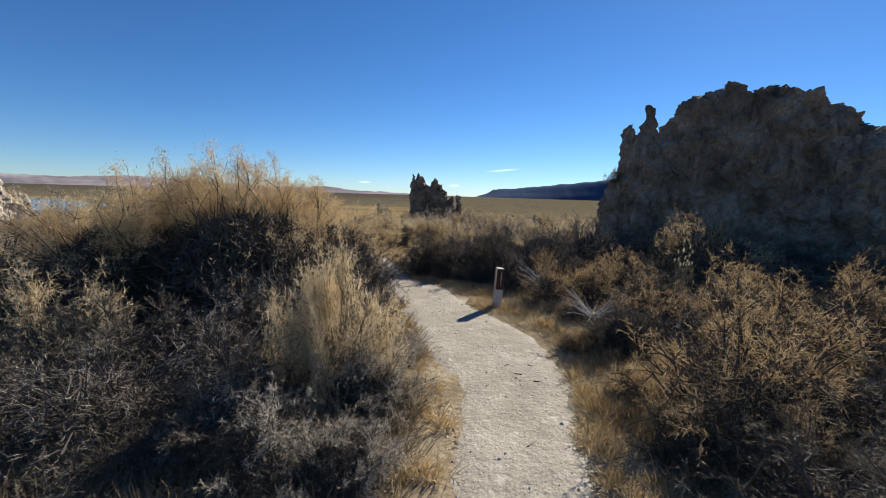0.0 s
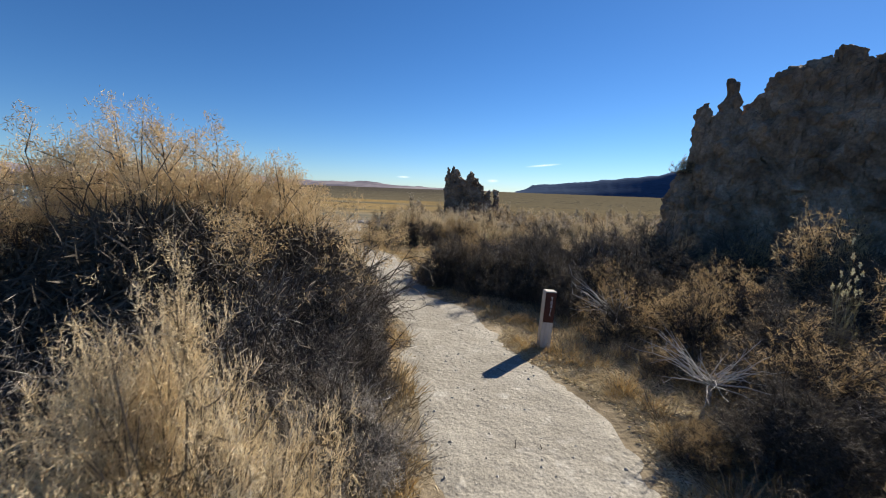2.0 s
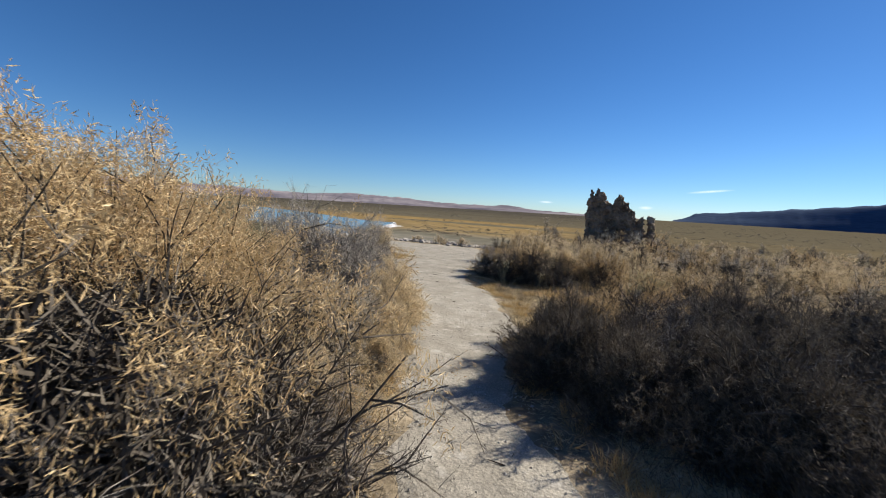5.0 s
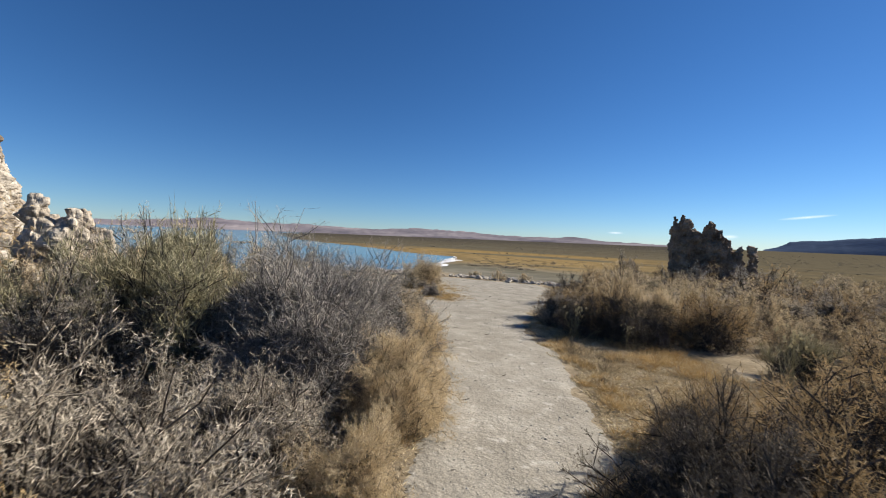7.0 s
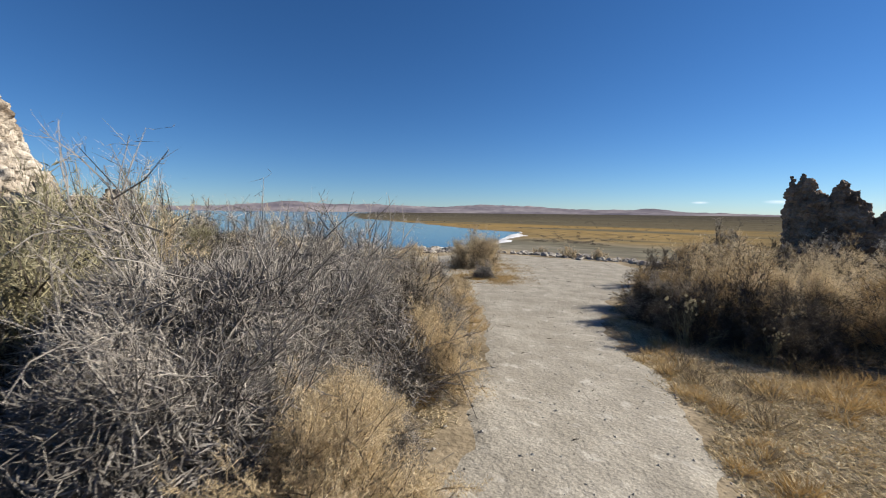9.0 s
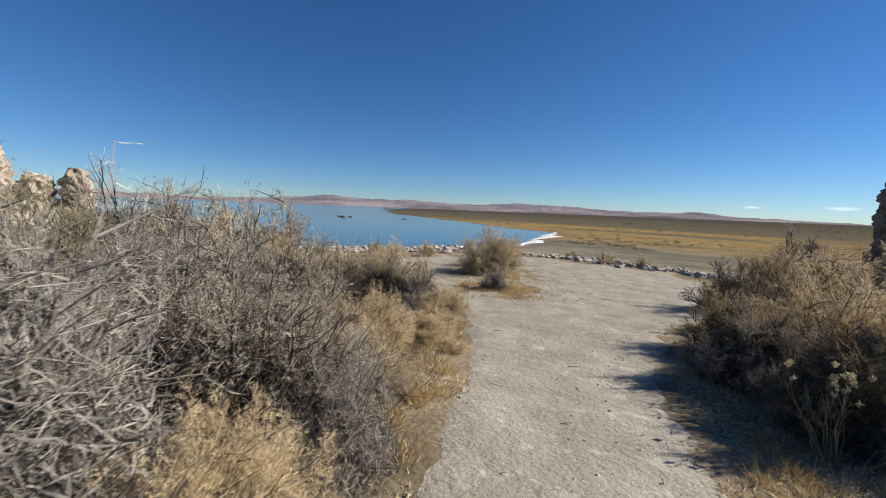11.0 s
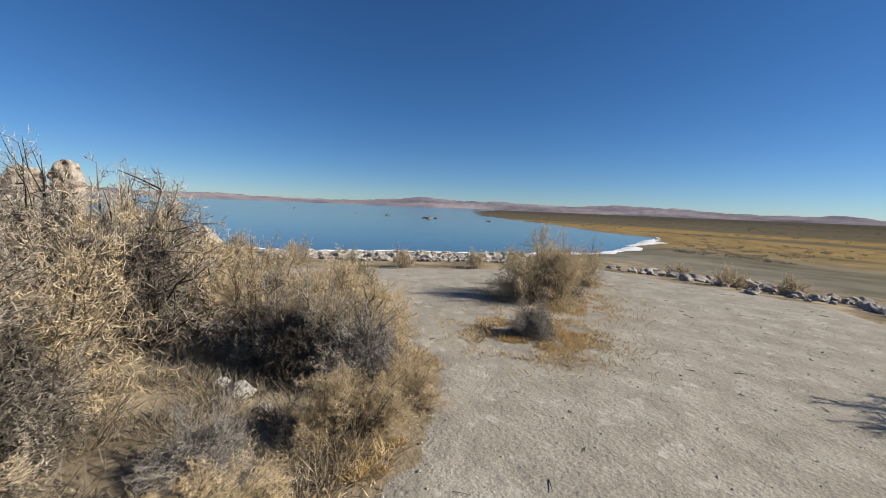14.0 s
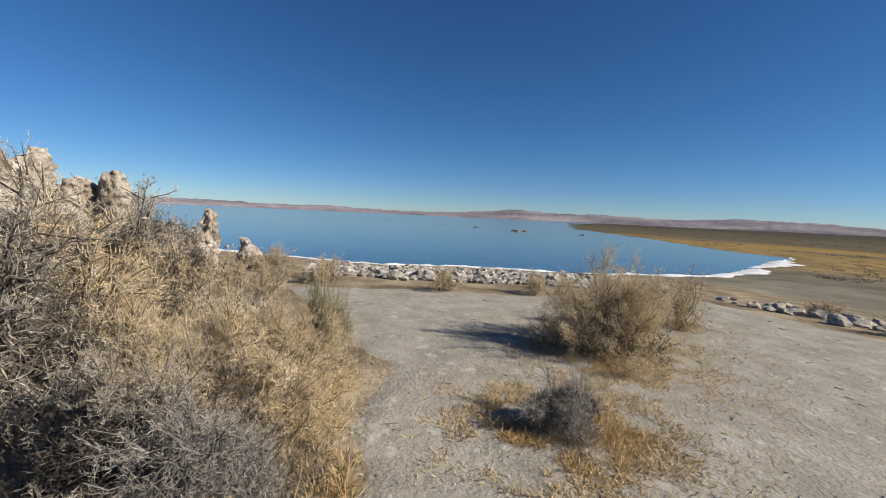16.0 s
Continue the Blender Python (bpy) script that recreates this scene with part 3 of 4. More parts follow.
        d = unit(tan(idx, t) * along + unit(p - heart) * outward + rng.normal(size=(len(idx), 3)) * spread + np.array([0, 0, up]))
        ln = length * rng.uniform(0.5, 1.35, len(idx))
        ps = [p]
        for k in range(segs):
            d = unit(d + rng.normal(size=d.shape) * 0.22)
            ps.append(ps[-1] + d * (ln / segs)[:, None])
        return np.stack(ps, 1), d, ln
    s = (R + H) / 2
    br, _, _ = fork(pts, subs, 0.65, 0.25 * s * loose, 0.4, 0.35, 0.6, 2)
    br_t = [tubes(br[:, 0], br[:, 1], thick * 0.42, thick * 0.3), tubes(br[:, 1], br[:, 2], thick * 0.3, thick * 0.14)]
    tw, td, tl = fork(br, twigs, 0.8, 0.095 * s * loose, 0.4, 0.3, 0.7, 1)
    fine = [blades(tw[:, 0], td, tl, thick * 0.26, rng, 0.2)]
    if leaves:
        t_at, t_tan = line(tw)
        idx = np.repeat(np.arange(len(tw)), leaves)
        t = rng.uniform(0.15, 1.0, len(idx))
        p = t_at(idx, t)
        d = t_tan(idx, t) * 0.7 + rng.normal(size=(len(idx), 3)) * 0.8 + unit(p - heart) * 0.2 + np.array([0, 0, up * 0.6])
        fine.append(blades(p, d, leaf * rng.uniform(0.5, 1.4, len(idx)), width * rng.uniform(0.7, 1.3, len(idx)), rng, 0.25))
    # dead dark twigs added to fill the heart of the crown and darken it
    n = inner
    a, q, hgt = rng.uniform(0, 6.28, n), np.sqrt(rng.uniform(0, 1, n)), rng.uniform(0, 1, n) ** 1.2
    q = q * np.sqrt(1 - 0.85 * hgt ** 2) * 0.62 * R
    core = np.stack([np.cos(a) * q, np.sin(a) * q, hgt * 0.56 * H], 1)
    wood = joined(*stem_t, *br_t, blades(core, rng.normal(size=(n, 3)), 0.11 * rng.uniform(0.5, 1.3, n), 0.0065, rng))
    fl = joined(*fine)
    for v in (wood[0], fl[0]):
        v[:, 2] = np.where(v[:, 2] < 0.0, v[:, 2] * 0.2, v[:, 2])
    return wood, fl, tw[:, -1]


KINDS = {
    # leaf material, wood material, name, label, category, up, wild, leaf, width, looseness
    "sage": (M_SAGE, M_BARK, "sagebrush", "grey twiggy sagebrush with small dull leaves on dry ground", "shrub", 0.10, 0.22, 0.036, 0.0038, 0.95),
    "brush": (M_SAGE_SHADE, M_BARK, "dark_sagebrush", "dense grey-brown sagebrush thicket beside the trail, coloured dark for backlit shade", "shrub", 0.10, 0.20, 0.034, 0.0036, 0.9),
    "canopy": (M_CANOPY, M_BARK, "tall_rabbitbrush", "tall dense shrub with golden fuzzy crown over tangled twigs coloured dark for shade", "shrub", 0.06, 0.18, 0.020, 0.0030, 0.95),
    "tangle": (M_TANGLE_SHADE, M_BARK, "dead_thicket", "leafless thicket of tangled dead twigs, coloured dark for shade", "shrub", -0.05, 0.25, 0.055, 0.0026, 1.2),
    "dead": (M_DEAD_TWIG, M_GREYWOOD, "dead_shrub", "bleached leafless shrub with tangled grey twigs", "shrub", 0.0, 0.35, 0.04, 0.0026, 1.2),
    "straw": (M_STRAW, M_STEM, "rabbitbrush", "straw-coloured dry rabbitbrush with feathery tips", "shrub", 0.08, 0.18, 0.042, 0.0035, 1.05),
    "rust": (M_RUST, M_BARK, "greasewood", "rusty brown dry shrub with fine feathery twigs", "shrub", 0.12, 0.22, 0.036, 0.0031, 1.0),
    "green": (M_GREEN, M_BARK, "green_rabbitbrush", "pale yellow-green bushy rabbitbrush in dry scrub", "shrub", 0.6, 0.2, 0.065, 0.0042, 1.2),
    "bloom": (M_GREEN, M_GREEN, "flowering_rabbitbrush", "slender green rabbitbrush topped with pale dry flower heads", "shrub", 1.2, 0.15, 0.06, 0.005, 1.3),
}
GRADES = {"bloom": (22, 2, 2, 3), "big": (72, 9, 11, 5), "near": (56, 9, 10, 7), "mid": (32, 7, 7, 5), "far": (16, 5, 6, 2)}
LEAF_GROW = {"bloom": 1.0, "big": 0.55, "near": 1.0, "mid": 1.4, "far": 2.4}
LIB = {}


def shrub(kind, x, y, r, h, grade="near", turn=0.0, variant=0, foot=None):
    """One shrub; the first of each kind, grade and variant is built, the rest are copies."""
    leafm, woodm, name, label, cat, up, wild, leaf, width, loose = KINDS[kind]
    key = (kind, grade, variant)
    z = gz(x, y) if foot is None else foot
    m = Matrix.Translation((x, y, z)) @ Euler((0, 0, turn)).to_matrix().to_4x4()
    if key not in LIB:
        k = LEAF_GROW[grade]
        st, su, tw, le = GRADES[grade]
        if kind in ("dead", "tangle"):
            le = 2
        wood, fl, tips = shrub_meshes(hash_seed(key), 1.0, 1.0, st, su, tw, le, leaf * k, width * k, up, wild, 0.012 * (1 + 0.4 * (k - 1)) * (0.75 if grade == "big" else 1.0), loose * (0.72 if grade == "big" else 1.0), {"big": 22000, "near": 12000, "mid": 7000, "far": 900}.get(grade, 0) // {"straw": 6, "rust": 2}.get(kind, 1))
        ob = new(name)
        tagged(part("branch_frame", quads("branch_frame", *wood, woodm), ob), kind="stuff")
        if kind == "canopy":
            # leafy crown above; bare dead twigs below, coloured dark for the crown's shade
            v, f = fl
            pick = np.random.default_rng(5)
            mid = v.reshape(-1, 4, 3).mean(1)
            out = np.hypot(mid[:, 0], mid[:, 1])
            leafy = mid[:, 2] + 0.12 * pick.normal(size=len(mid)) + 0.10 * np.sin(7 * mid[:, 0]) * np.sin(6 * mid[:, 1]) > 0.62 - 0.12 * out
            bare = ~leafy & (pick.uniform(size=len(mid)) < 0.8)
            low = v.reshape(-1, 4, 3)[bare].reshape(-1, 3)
            tagged(part("dead_twig_mass", quads("dead_twig_mass", low, np.arange(len(low)).reshape(-1, 4), M_TANGLE_SHADE), ob, "bare twigs under the crown, coloured dark for its shade"), kind="stuff")
            top = v.reshape(-1, 4, 3)[leafy].reshape(-1, 3)
            crown = np.repeat(tips[tips[:, 2] + 0.1 * pick.normal(size=len(tips)) > 0.48], 18, 0)
            d = pick.normal(size=crown.shape) + np.array([0, 0, 0.3])
            fuzz = blades(crown + pick.normal(size=crown.shape) * 0.013, d, 0.018 * pick.uniform(0.5, 1.4, len(crown)), 0.0028, pick)
            fl = joined((top, np.arange(len(top)).reshape(-1, 4)), fuzz)
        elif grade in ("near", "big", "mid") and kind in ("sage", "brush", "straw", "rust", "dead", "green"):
            # older grey twigs inside, darkened for the crown's shade; this year's growth outside
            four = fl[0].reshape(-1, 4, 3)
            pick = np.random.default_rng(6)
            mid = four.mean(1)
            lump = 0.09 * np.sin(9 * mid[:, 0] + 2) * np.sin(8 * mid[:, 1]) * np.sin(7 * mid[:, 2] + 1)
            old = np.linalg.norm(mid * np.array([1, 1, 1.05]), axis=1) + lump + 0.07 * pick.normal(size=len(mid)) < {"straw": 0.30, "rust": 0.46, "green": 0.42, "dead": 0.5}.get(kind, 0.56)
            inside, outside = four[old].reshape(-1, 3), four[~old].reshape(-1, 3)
            tagged(part("dead_twig_mass", quads("dead_twig_mass", inside, np.arange(len(inside)).reshape(-1, 4), M_OLD_TWIG_SHADE), ob, "old grey twigs inside the crown, darkened for its shade"), kind="stuff")
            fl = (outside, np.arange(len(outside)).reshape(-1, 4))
        if kind == "straw" and grade in ("near", "big"):
            # feathery seed heads round the shoot ends
            pick = np.random.default_rng(8)
            heads = np.repeat(tips[np.linalg.norm(tips, axis=1) > 0.55], 6, 0)
            fl = joined(fl, blades(heads + pick.normal(size=heads.shape) * 0.016, pick.normal(size=heads.shape) + np.array([0, 0, 0.5]), 0.030 * pick.uniform(0.5, 1.4, len(heads)), 0.0032, pick))
        tagged(part("foliage", quads("foliage", *fl, leafm), ob), kind="stuff")
        if kind == "bloom":
            heads = np.random.default_rng(4)
            top = tips[tips[:, 2] > 0.75]
            dirs = heads.normal(size=(len(top) * 12, 3))
            tagged(part("flower_head", quads("flower_head", *blades(np.repeat(top, 12, 0), dirs, 0.045, 0.03, heads), M_FLOWER), ob, "pale cream dry flower heads"), kind="stuff")
        tagged(ob, label, cat, "desert shrubs")
        ob.matrix_world = m
        ob.scale = (r, r, h)
        LIB[key] = ob
        return ob
    ob = copy_thing(LIB[key], m)
    ob.scale = (r, r, h)
    return ob


def hash_seed(key):
    return sum(ord(c) * (i + 3) for i, c in enumerate("".join(str(k) for k in key))) % 9973


def scatter_blades(name, label, mat, pts, rng, hi, wide, lean, kind="stuff", category="grass"):
    n = len(pts)
    d = np.stack([rng.normal(size=n) * lean, rng.normal(size=n) * lean, np.ones(n)], 1)
    v, f = blades(pts, d, hi * rng.uniform(0.4, 1.3, n), wide * rng.uniform(0.7, 1.3, n), rng, 0.35)
    tagged(new(name, quads(name, v, f, mat)), label, category, kind=kind)


def build_shrubs():
    rng = random.Random(7)
    taken = []

    def put(kind, x, y, r, h, grade=""):
        # slender bushes keep their width, the rest spread
        r = r if h > 2.2 * r else max(r, 0.85 * h)
        if not grade:
            off = path_distance([x], [y])[0]
            grade = "near" if (off < (0.95 if x > -5 else 1.6) and y < 17.5) or -9.8 < x < -7.5 and 17 < y < 20.5 else "mid"
            if r > 0.98 and off < 2.6 and y < 17.5:
                grade = "big"
        taken.append((x, y, r))
        shrub(kind, x, y, r, h, grade, rng.uniform(0, 6.28), rng.randrange(2))
    for item in SHRUBS:
        put(*item)
    # scattered scrub off the trail
    for zone in ZONES:
        x0, x1, y0, y1, count, kinds, hlo, hhi, grade = zone
        made, tries = 0, 0
        while made < count and tries < count * 30:
            tries += 1
            x, y = rng.uniform(x0, x1), rng.uniform(y0, y1)
            h = rng.uniform(hlo, hhi)
            r = h * rng.uniform(0.75, 1.15)
            if path_distance([x], [y])[0] < r * 0.9 + 0.1 or lake_depth(np.array([x]), np.array([y]))[0] > -1.5:
                continue
            if any((x - a) ** 2 + (y - b) ** 2 < (0.62 * (r + c)) ** 2 for a, b, c in taken):
                continue
            put(rng.choice(kinds), x, y, r, h, grade)
            made += 1


# kind, x, y, radius, height, grade
SHRUBS = [
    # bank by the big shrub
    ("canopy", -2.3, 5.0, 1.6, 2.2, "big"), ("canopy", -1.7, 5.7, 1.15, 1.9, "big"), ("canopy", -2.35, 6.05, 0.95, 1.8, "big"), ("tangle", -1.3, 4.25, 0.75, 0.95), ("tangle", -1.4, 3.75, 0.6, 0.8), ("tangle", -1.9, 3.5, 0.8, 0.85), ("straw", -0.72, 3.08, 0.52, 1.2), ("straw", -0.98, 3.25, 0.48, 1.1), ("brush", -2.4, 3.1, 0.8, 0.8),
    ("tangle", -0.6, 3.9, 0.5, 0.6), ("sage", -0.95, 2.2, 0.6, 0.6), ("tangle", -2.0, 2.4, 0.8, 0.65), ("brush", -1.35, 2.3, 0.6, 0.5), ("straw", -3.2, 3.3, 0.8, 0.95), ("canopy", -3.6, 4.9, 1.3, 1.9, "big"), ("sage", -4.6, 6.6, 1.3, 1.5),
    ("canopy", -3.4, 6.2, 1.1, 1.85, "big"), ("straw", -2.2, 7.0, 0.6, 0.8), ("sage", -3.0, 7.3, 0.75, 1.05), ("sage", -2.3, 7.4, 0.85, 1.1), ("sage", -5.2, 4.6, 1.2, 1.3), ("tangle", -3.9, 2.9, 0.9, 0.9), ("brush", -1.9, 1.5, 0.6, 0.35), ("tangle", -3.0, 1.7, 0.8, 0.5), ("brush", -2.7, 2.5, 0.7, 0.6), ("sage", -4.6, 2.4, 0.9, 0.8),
    ("sage", -0.5, 2.9, 0.5, 0.6), ("dead", -0.45, 3.9, 0.45, 0.45), ("tangle", -0.75, 4.7, 0.5, 0.65), ("tangle", -1.25, 4.95, 0.75, 1.05), ("tangle", -1.75, 4.5, 0.8, 1.1), ("tangle", -1.0, 5.2, 0.6, 0.85), ("tangle", -1.25, 6.1, 0.55, 0.85), ("sage", -0.5, 2.1, 0.45, 0.45), ("straw", -1.6, 6.9, 0.45, 0.6), ("straw", -1.75, 7.8, 0.4, 0.45), ("sage", -0.75, 3.4, 0.5, 0.6), ("tangle", -1.6, 2.9, 0.65, 0.65),
    ("straw", -2.5, 9.5, 0.42, 0.5), ("dead", -3.2, 10.4, 0.5, 0.6), ("straw", -3.9, 11.5, 0.5, 0.7), ("straw", -2.1, 8.7, 0.45, 0.5), ("straw", -2.9, 9.9, 0.5, 0.7), ("dead", -4.4, 12.3, 0.5, 0.7), ("straw", -5.2, 13.1, 0.45, 0.55), ("straw", -5.9, 14.3, 0.5, 0.5), ("straw", -6.7, 15.2, 0.45, 0.5), ("straw", -7.0, 15.7, 0.35, 0.4), ("sage", -5.4, 12.4, 0.7, 1.0),
    # along the left as the trail bends
    ("sage", -2.8, 8.5, 0.65, 0.75), ("sage", -3.5, 8.0, 0.75, 0.85), ("green", -6.5, 8.7, 0.7, 1.2), ("straw", -7.6, 9.2, 0.8, 1.35), ("sage", -8.7, 9.6, 0.8, 1.35), ("sage", -5.3, 8.2, 0.8, 1.0), ("dead", -3.55, 9.5, 0.85, 1.25), ("straw", -3.1, 10.2, 0.6, 0.6), ("dead", -4.3, 9.9, 1.0, 1.75), ("dead", -4.3, 10.9, 0.9, 1.5), ("sage", -4.9, 11.9, 0.9, 1.3),
    ("green", -5.2, 9.2, 0.8, 1.35), ("straw", -7.6, 10.3, 0.8, 1.65), ("green", -6.3, 9.4, 0.8, 1.3), ("dead", -5.8, 10.9, 0.9, 1.6), ("dead", -6.4, 11.9, 1.0, 1.65), ("green", -6.4, 9.75, 0.75, 1.72),
    ("sage", -7.1, 13.0, 1.0, 1.4), ("straw", -5.9, 13.4, 0.7, 0.7), ("dead", -6.6, 14.35, 0.4, 0.4), ("sage", -7.95, 15.2, 0.75, 0.9), ("straw", -8.3, 13.4, 1.0, 1.35), ("straw", -8.35, 15.65, 0.8, 1.0), ("straw", -9.1, 15.9, 0.6, 0.85), ("dead", -7.6, 15.6, 0.55, 0.75),
    ("sage", -9.4, 13.6, 1.2, 1.75), ("straw", -9.0, 14.9, 0.8, 1.0), ("green", -9.7, 16.3, 0.32, 0.85), ("sage", -10.2, 15.4, 0.8, 0.8), ("straw", -10.6, 13.6, 1.1, 1.6), ("sage", -14.6, 13.3, 1.2, 1.95, "mid"), ("sage", -13.4, 12.2, 1.2, 1.9, "mid"), ("straw", -12.0, 15.2, 0.9, 0.95, "mid"), ("sage", -12.6, 13.4, 1.2, 1.75, "mid"), ("straw", -11.6, 14.2, 0.9, 1.2, "mid"), ("sage", -13.7, 14.0, 1.0, 1.25, "mid"),
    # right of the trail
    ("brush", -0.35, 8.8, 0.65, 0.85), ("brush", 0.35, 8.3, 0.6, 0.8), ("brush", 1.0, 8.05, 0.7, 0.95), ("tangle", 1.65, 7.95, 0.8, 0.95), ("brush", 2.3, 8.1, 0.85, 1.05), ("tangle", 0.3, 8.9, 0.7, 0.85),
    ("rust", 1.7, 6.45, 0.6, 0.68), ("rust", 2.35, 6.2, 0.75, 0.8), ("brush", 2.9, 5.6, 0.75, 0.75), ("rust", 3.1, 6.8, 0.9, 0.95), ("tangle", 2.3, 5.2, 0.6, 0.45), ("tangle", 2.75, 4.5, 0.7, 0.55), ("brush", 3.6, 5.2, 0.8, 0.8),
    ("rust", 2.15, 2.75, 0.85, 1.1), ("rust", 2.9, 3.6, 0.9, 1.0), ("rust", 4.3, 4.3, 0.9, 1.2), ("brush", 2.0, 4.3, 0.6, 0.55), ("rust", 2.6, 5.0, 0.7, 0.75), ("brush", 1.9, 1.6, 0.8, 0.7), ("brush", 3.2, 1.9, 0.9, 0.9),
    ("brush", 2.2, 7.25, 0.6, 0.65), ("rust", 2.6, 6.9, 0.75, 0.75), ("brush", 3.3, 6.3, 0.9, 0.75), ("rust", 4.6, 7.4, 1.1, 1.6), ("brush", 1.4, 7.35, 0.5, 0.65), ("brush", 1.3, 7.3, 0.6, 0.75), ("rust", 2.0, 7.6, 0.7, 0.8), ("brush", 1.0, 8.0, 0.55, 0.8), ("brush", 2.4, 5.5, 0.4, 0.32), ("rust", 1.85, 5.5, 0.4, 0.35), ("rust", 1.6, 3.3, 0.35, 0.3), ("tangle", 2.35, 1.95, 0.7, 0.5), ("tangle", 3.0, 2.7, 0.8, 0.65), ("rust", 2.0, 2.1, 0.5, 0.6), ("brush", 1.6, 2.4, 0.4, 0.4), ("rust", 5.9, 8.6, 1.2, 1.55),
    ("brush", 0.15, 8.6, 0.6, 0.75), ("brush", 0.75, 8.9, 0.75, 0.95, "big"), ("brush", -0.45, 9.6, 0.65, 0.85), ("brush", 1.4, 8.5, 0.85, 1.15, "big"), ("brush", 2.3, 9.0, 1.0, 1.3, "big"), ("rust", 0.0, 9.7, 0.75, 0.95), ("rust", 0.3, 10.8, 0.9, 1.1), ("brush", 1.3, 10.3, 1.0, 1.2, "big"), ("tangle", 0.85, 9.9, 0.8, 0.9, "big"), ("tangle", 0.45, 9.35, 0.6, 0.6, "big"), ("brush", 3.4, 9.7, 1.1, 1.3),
    ("rust", -0.55, 10.6, 0.6, 0.7), ("rust", 0.9, 12.7, 0.85, 0.75), ("rust", 1.8, 13.2, 0.9, 0.9), ("green", 0.6, 14.6, 0.6, 0.7), ("brush", 1.5, 12.2, 1.0, 1.0),
    ("rust", -2.3, 15.9, 0.95, 1.3), ("straw", -1.4, 16.3, 0.95, 1.25), ("rust", -2.9, 16.6, 0.8, 1.15), ("straw", -2.7, 18.0, 1.0, 1.3), ("rust", -3.6, 17.1, 0.65, 0.9), ("sage", -3.2, 16.2, 0.6, 0.85), ("rust", 1.45, 4.3, 0.3, 0.28), ("brush", -4.3, 20.3, 0.85, 1.0), ("brush", -3.6, 18.6, 0.8, 1.0), ("rust", -3.5, 20.4, 0.8, 1.2), ("rust", -3.9, 22.3, 0.8, 1.25), ("sage", -0.6, 17.3, 1.0, 1.1),
    ("bloom", -2.55, 14.9, 0.3, 0.62, "bloom"), ("bloom", -1.7, 14.85, 0.22, 0.4, "bloom"), ("brush", -2.5, 15.5, 0.75, 0.85, "near"), ("brush", -1.6, 15.5, 0.8, 0.9, "near"), ("brush", -3.3, 16.3, 0.6, 0.7, "near"), ("rust", -0.5, 16.2, 0.9, 1.1, "near"), ("bloom", 0.35, 13.6, 0.45, 0.75, "bloom"), ("bloom", 3.4, 5.9, 0.4, 0.95, "bloom"),
    ("sage", -4.2, 34.5, 1.3, 1.7, "far"), ("rust", -3.0, 33.8, 1.3, 1.6, "far"), ("sage", -1.6, 34.0, 1.4, 1.6, "far"), ("rust", -0.3, 34.2, 1.3, 1.5, "far"), ("sage", 1.0, 34.3, 1.4, 1.5, "far"), ("sage", 2.4, 35.5, 1.4, 1.7, "far"), ("sage", -5.4, 36.2, 1.3, 2.1, "far"), ("sage", -2.2, 29.5, 1.2, 1.3, "far"), ("straw", -0.6, 28.5, 1.2, 1.2, "far"), ("sage", 1.2, 29.5, 1.3, 1.3, "far"),
    # island in the clearing and the shore
    ("straw", -9.65, 19.85, 1.15, 1.35, "big"), ("straw", -10.6, 21.0, 0.75, 1.0), ("straw", -11.0, 22.4, 0.6, 1.05), ("dead", -8.0, 18.0, 0.44, 0.5), ("sage", -8.25, 18.35, 0.26, 0.28),
    ("straw", -9.8, 26.7, 0.6, 0.6, "mid"), ("straw", -11.6, 27.6, 0.5, 0.45, "mid"), ("straw", -8.6, 27.2, 0.6, 0.55, "mid"), ("straw", -13.6, 21.0, 0.45, 0.6, "mid"), ("straw", -13.9, 18.9, 0.5, 0.6, "mid"), ("straw", -15.0, 16.6, 0.7, 0.7, "mid"), ("straw", -16.8, 15.4, 0.8, 0.7, "mid"),
]
# x0, x1, y0, y1, count, kinds, height low and high, grade
ZONES = [
    (-9, -4, -2, 9, 16, ["sage", "dead", "straw", "sage"], 0.7, 1.3, "mid"),
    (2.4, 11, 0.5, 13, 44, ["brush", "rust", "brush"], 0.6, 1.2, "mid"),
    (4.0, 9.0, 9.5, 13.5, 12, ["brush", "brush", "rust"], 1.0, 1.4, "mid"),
    (-4.5, 10, 23, 36, 80, ["straw", "sage", "straw", "rust"], 1.0, 1.6, "far"),
    (1.2, 9, 10, 15.5, 34, ["straw", "sage", "brush", "rust"], 0.6, 1.1, "mid"),
    (-1.5, 9, 15.5, 24, 46, ["straw", "sage", "straw", "rust"], 0.6, 1.15, "mid"),
    (-14, -8, 6, 13, 12, ["sage", "straw", "green", "dead"], 0.8, 1.5, "mid"),
    (-6, 25, 24, 62, 80, ["sage", "straw", "rust"], 0.6, 1.1, "far"),
    (-22, -9, -8, 6, 40, ["sage", "straw", "rust"], 0.7, 1.3, "far"),
    (11, 30, 0, 40, 50, ["sage", "rust"], 0.7, 1.3, "far"),
]


def build_grass():
    rng = np.random.default_rng(11)

    def edge_points(n, x0, x1, y0, y1, lo, hi, gaps=-0.35):
        x, y = rng.uniform(x0, x1, n), rng.uniform(y0, y1, n)
        d = path_distance(x, y) + 0.18 * hash_noise(x, y, 0.6, 51)
        ok = (d > lo) & (d < hi) & (hash_noise(x, y, 0.35, 52) > gaps + rng.normal(size=n) * 0.3)
        x, y = x[ok], y[ok]
        return np.stack([x, y, ground_z(x, y) - 0.005], 1)
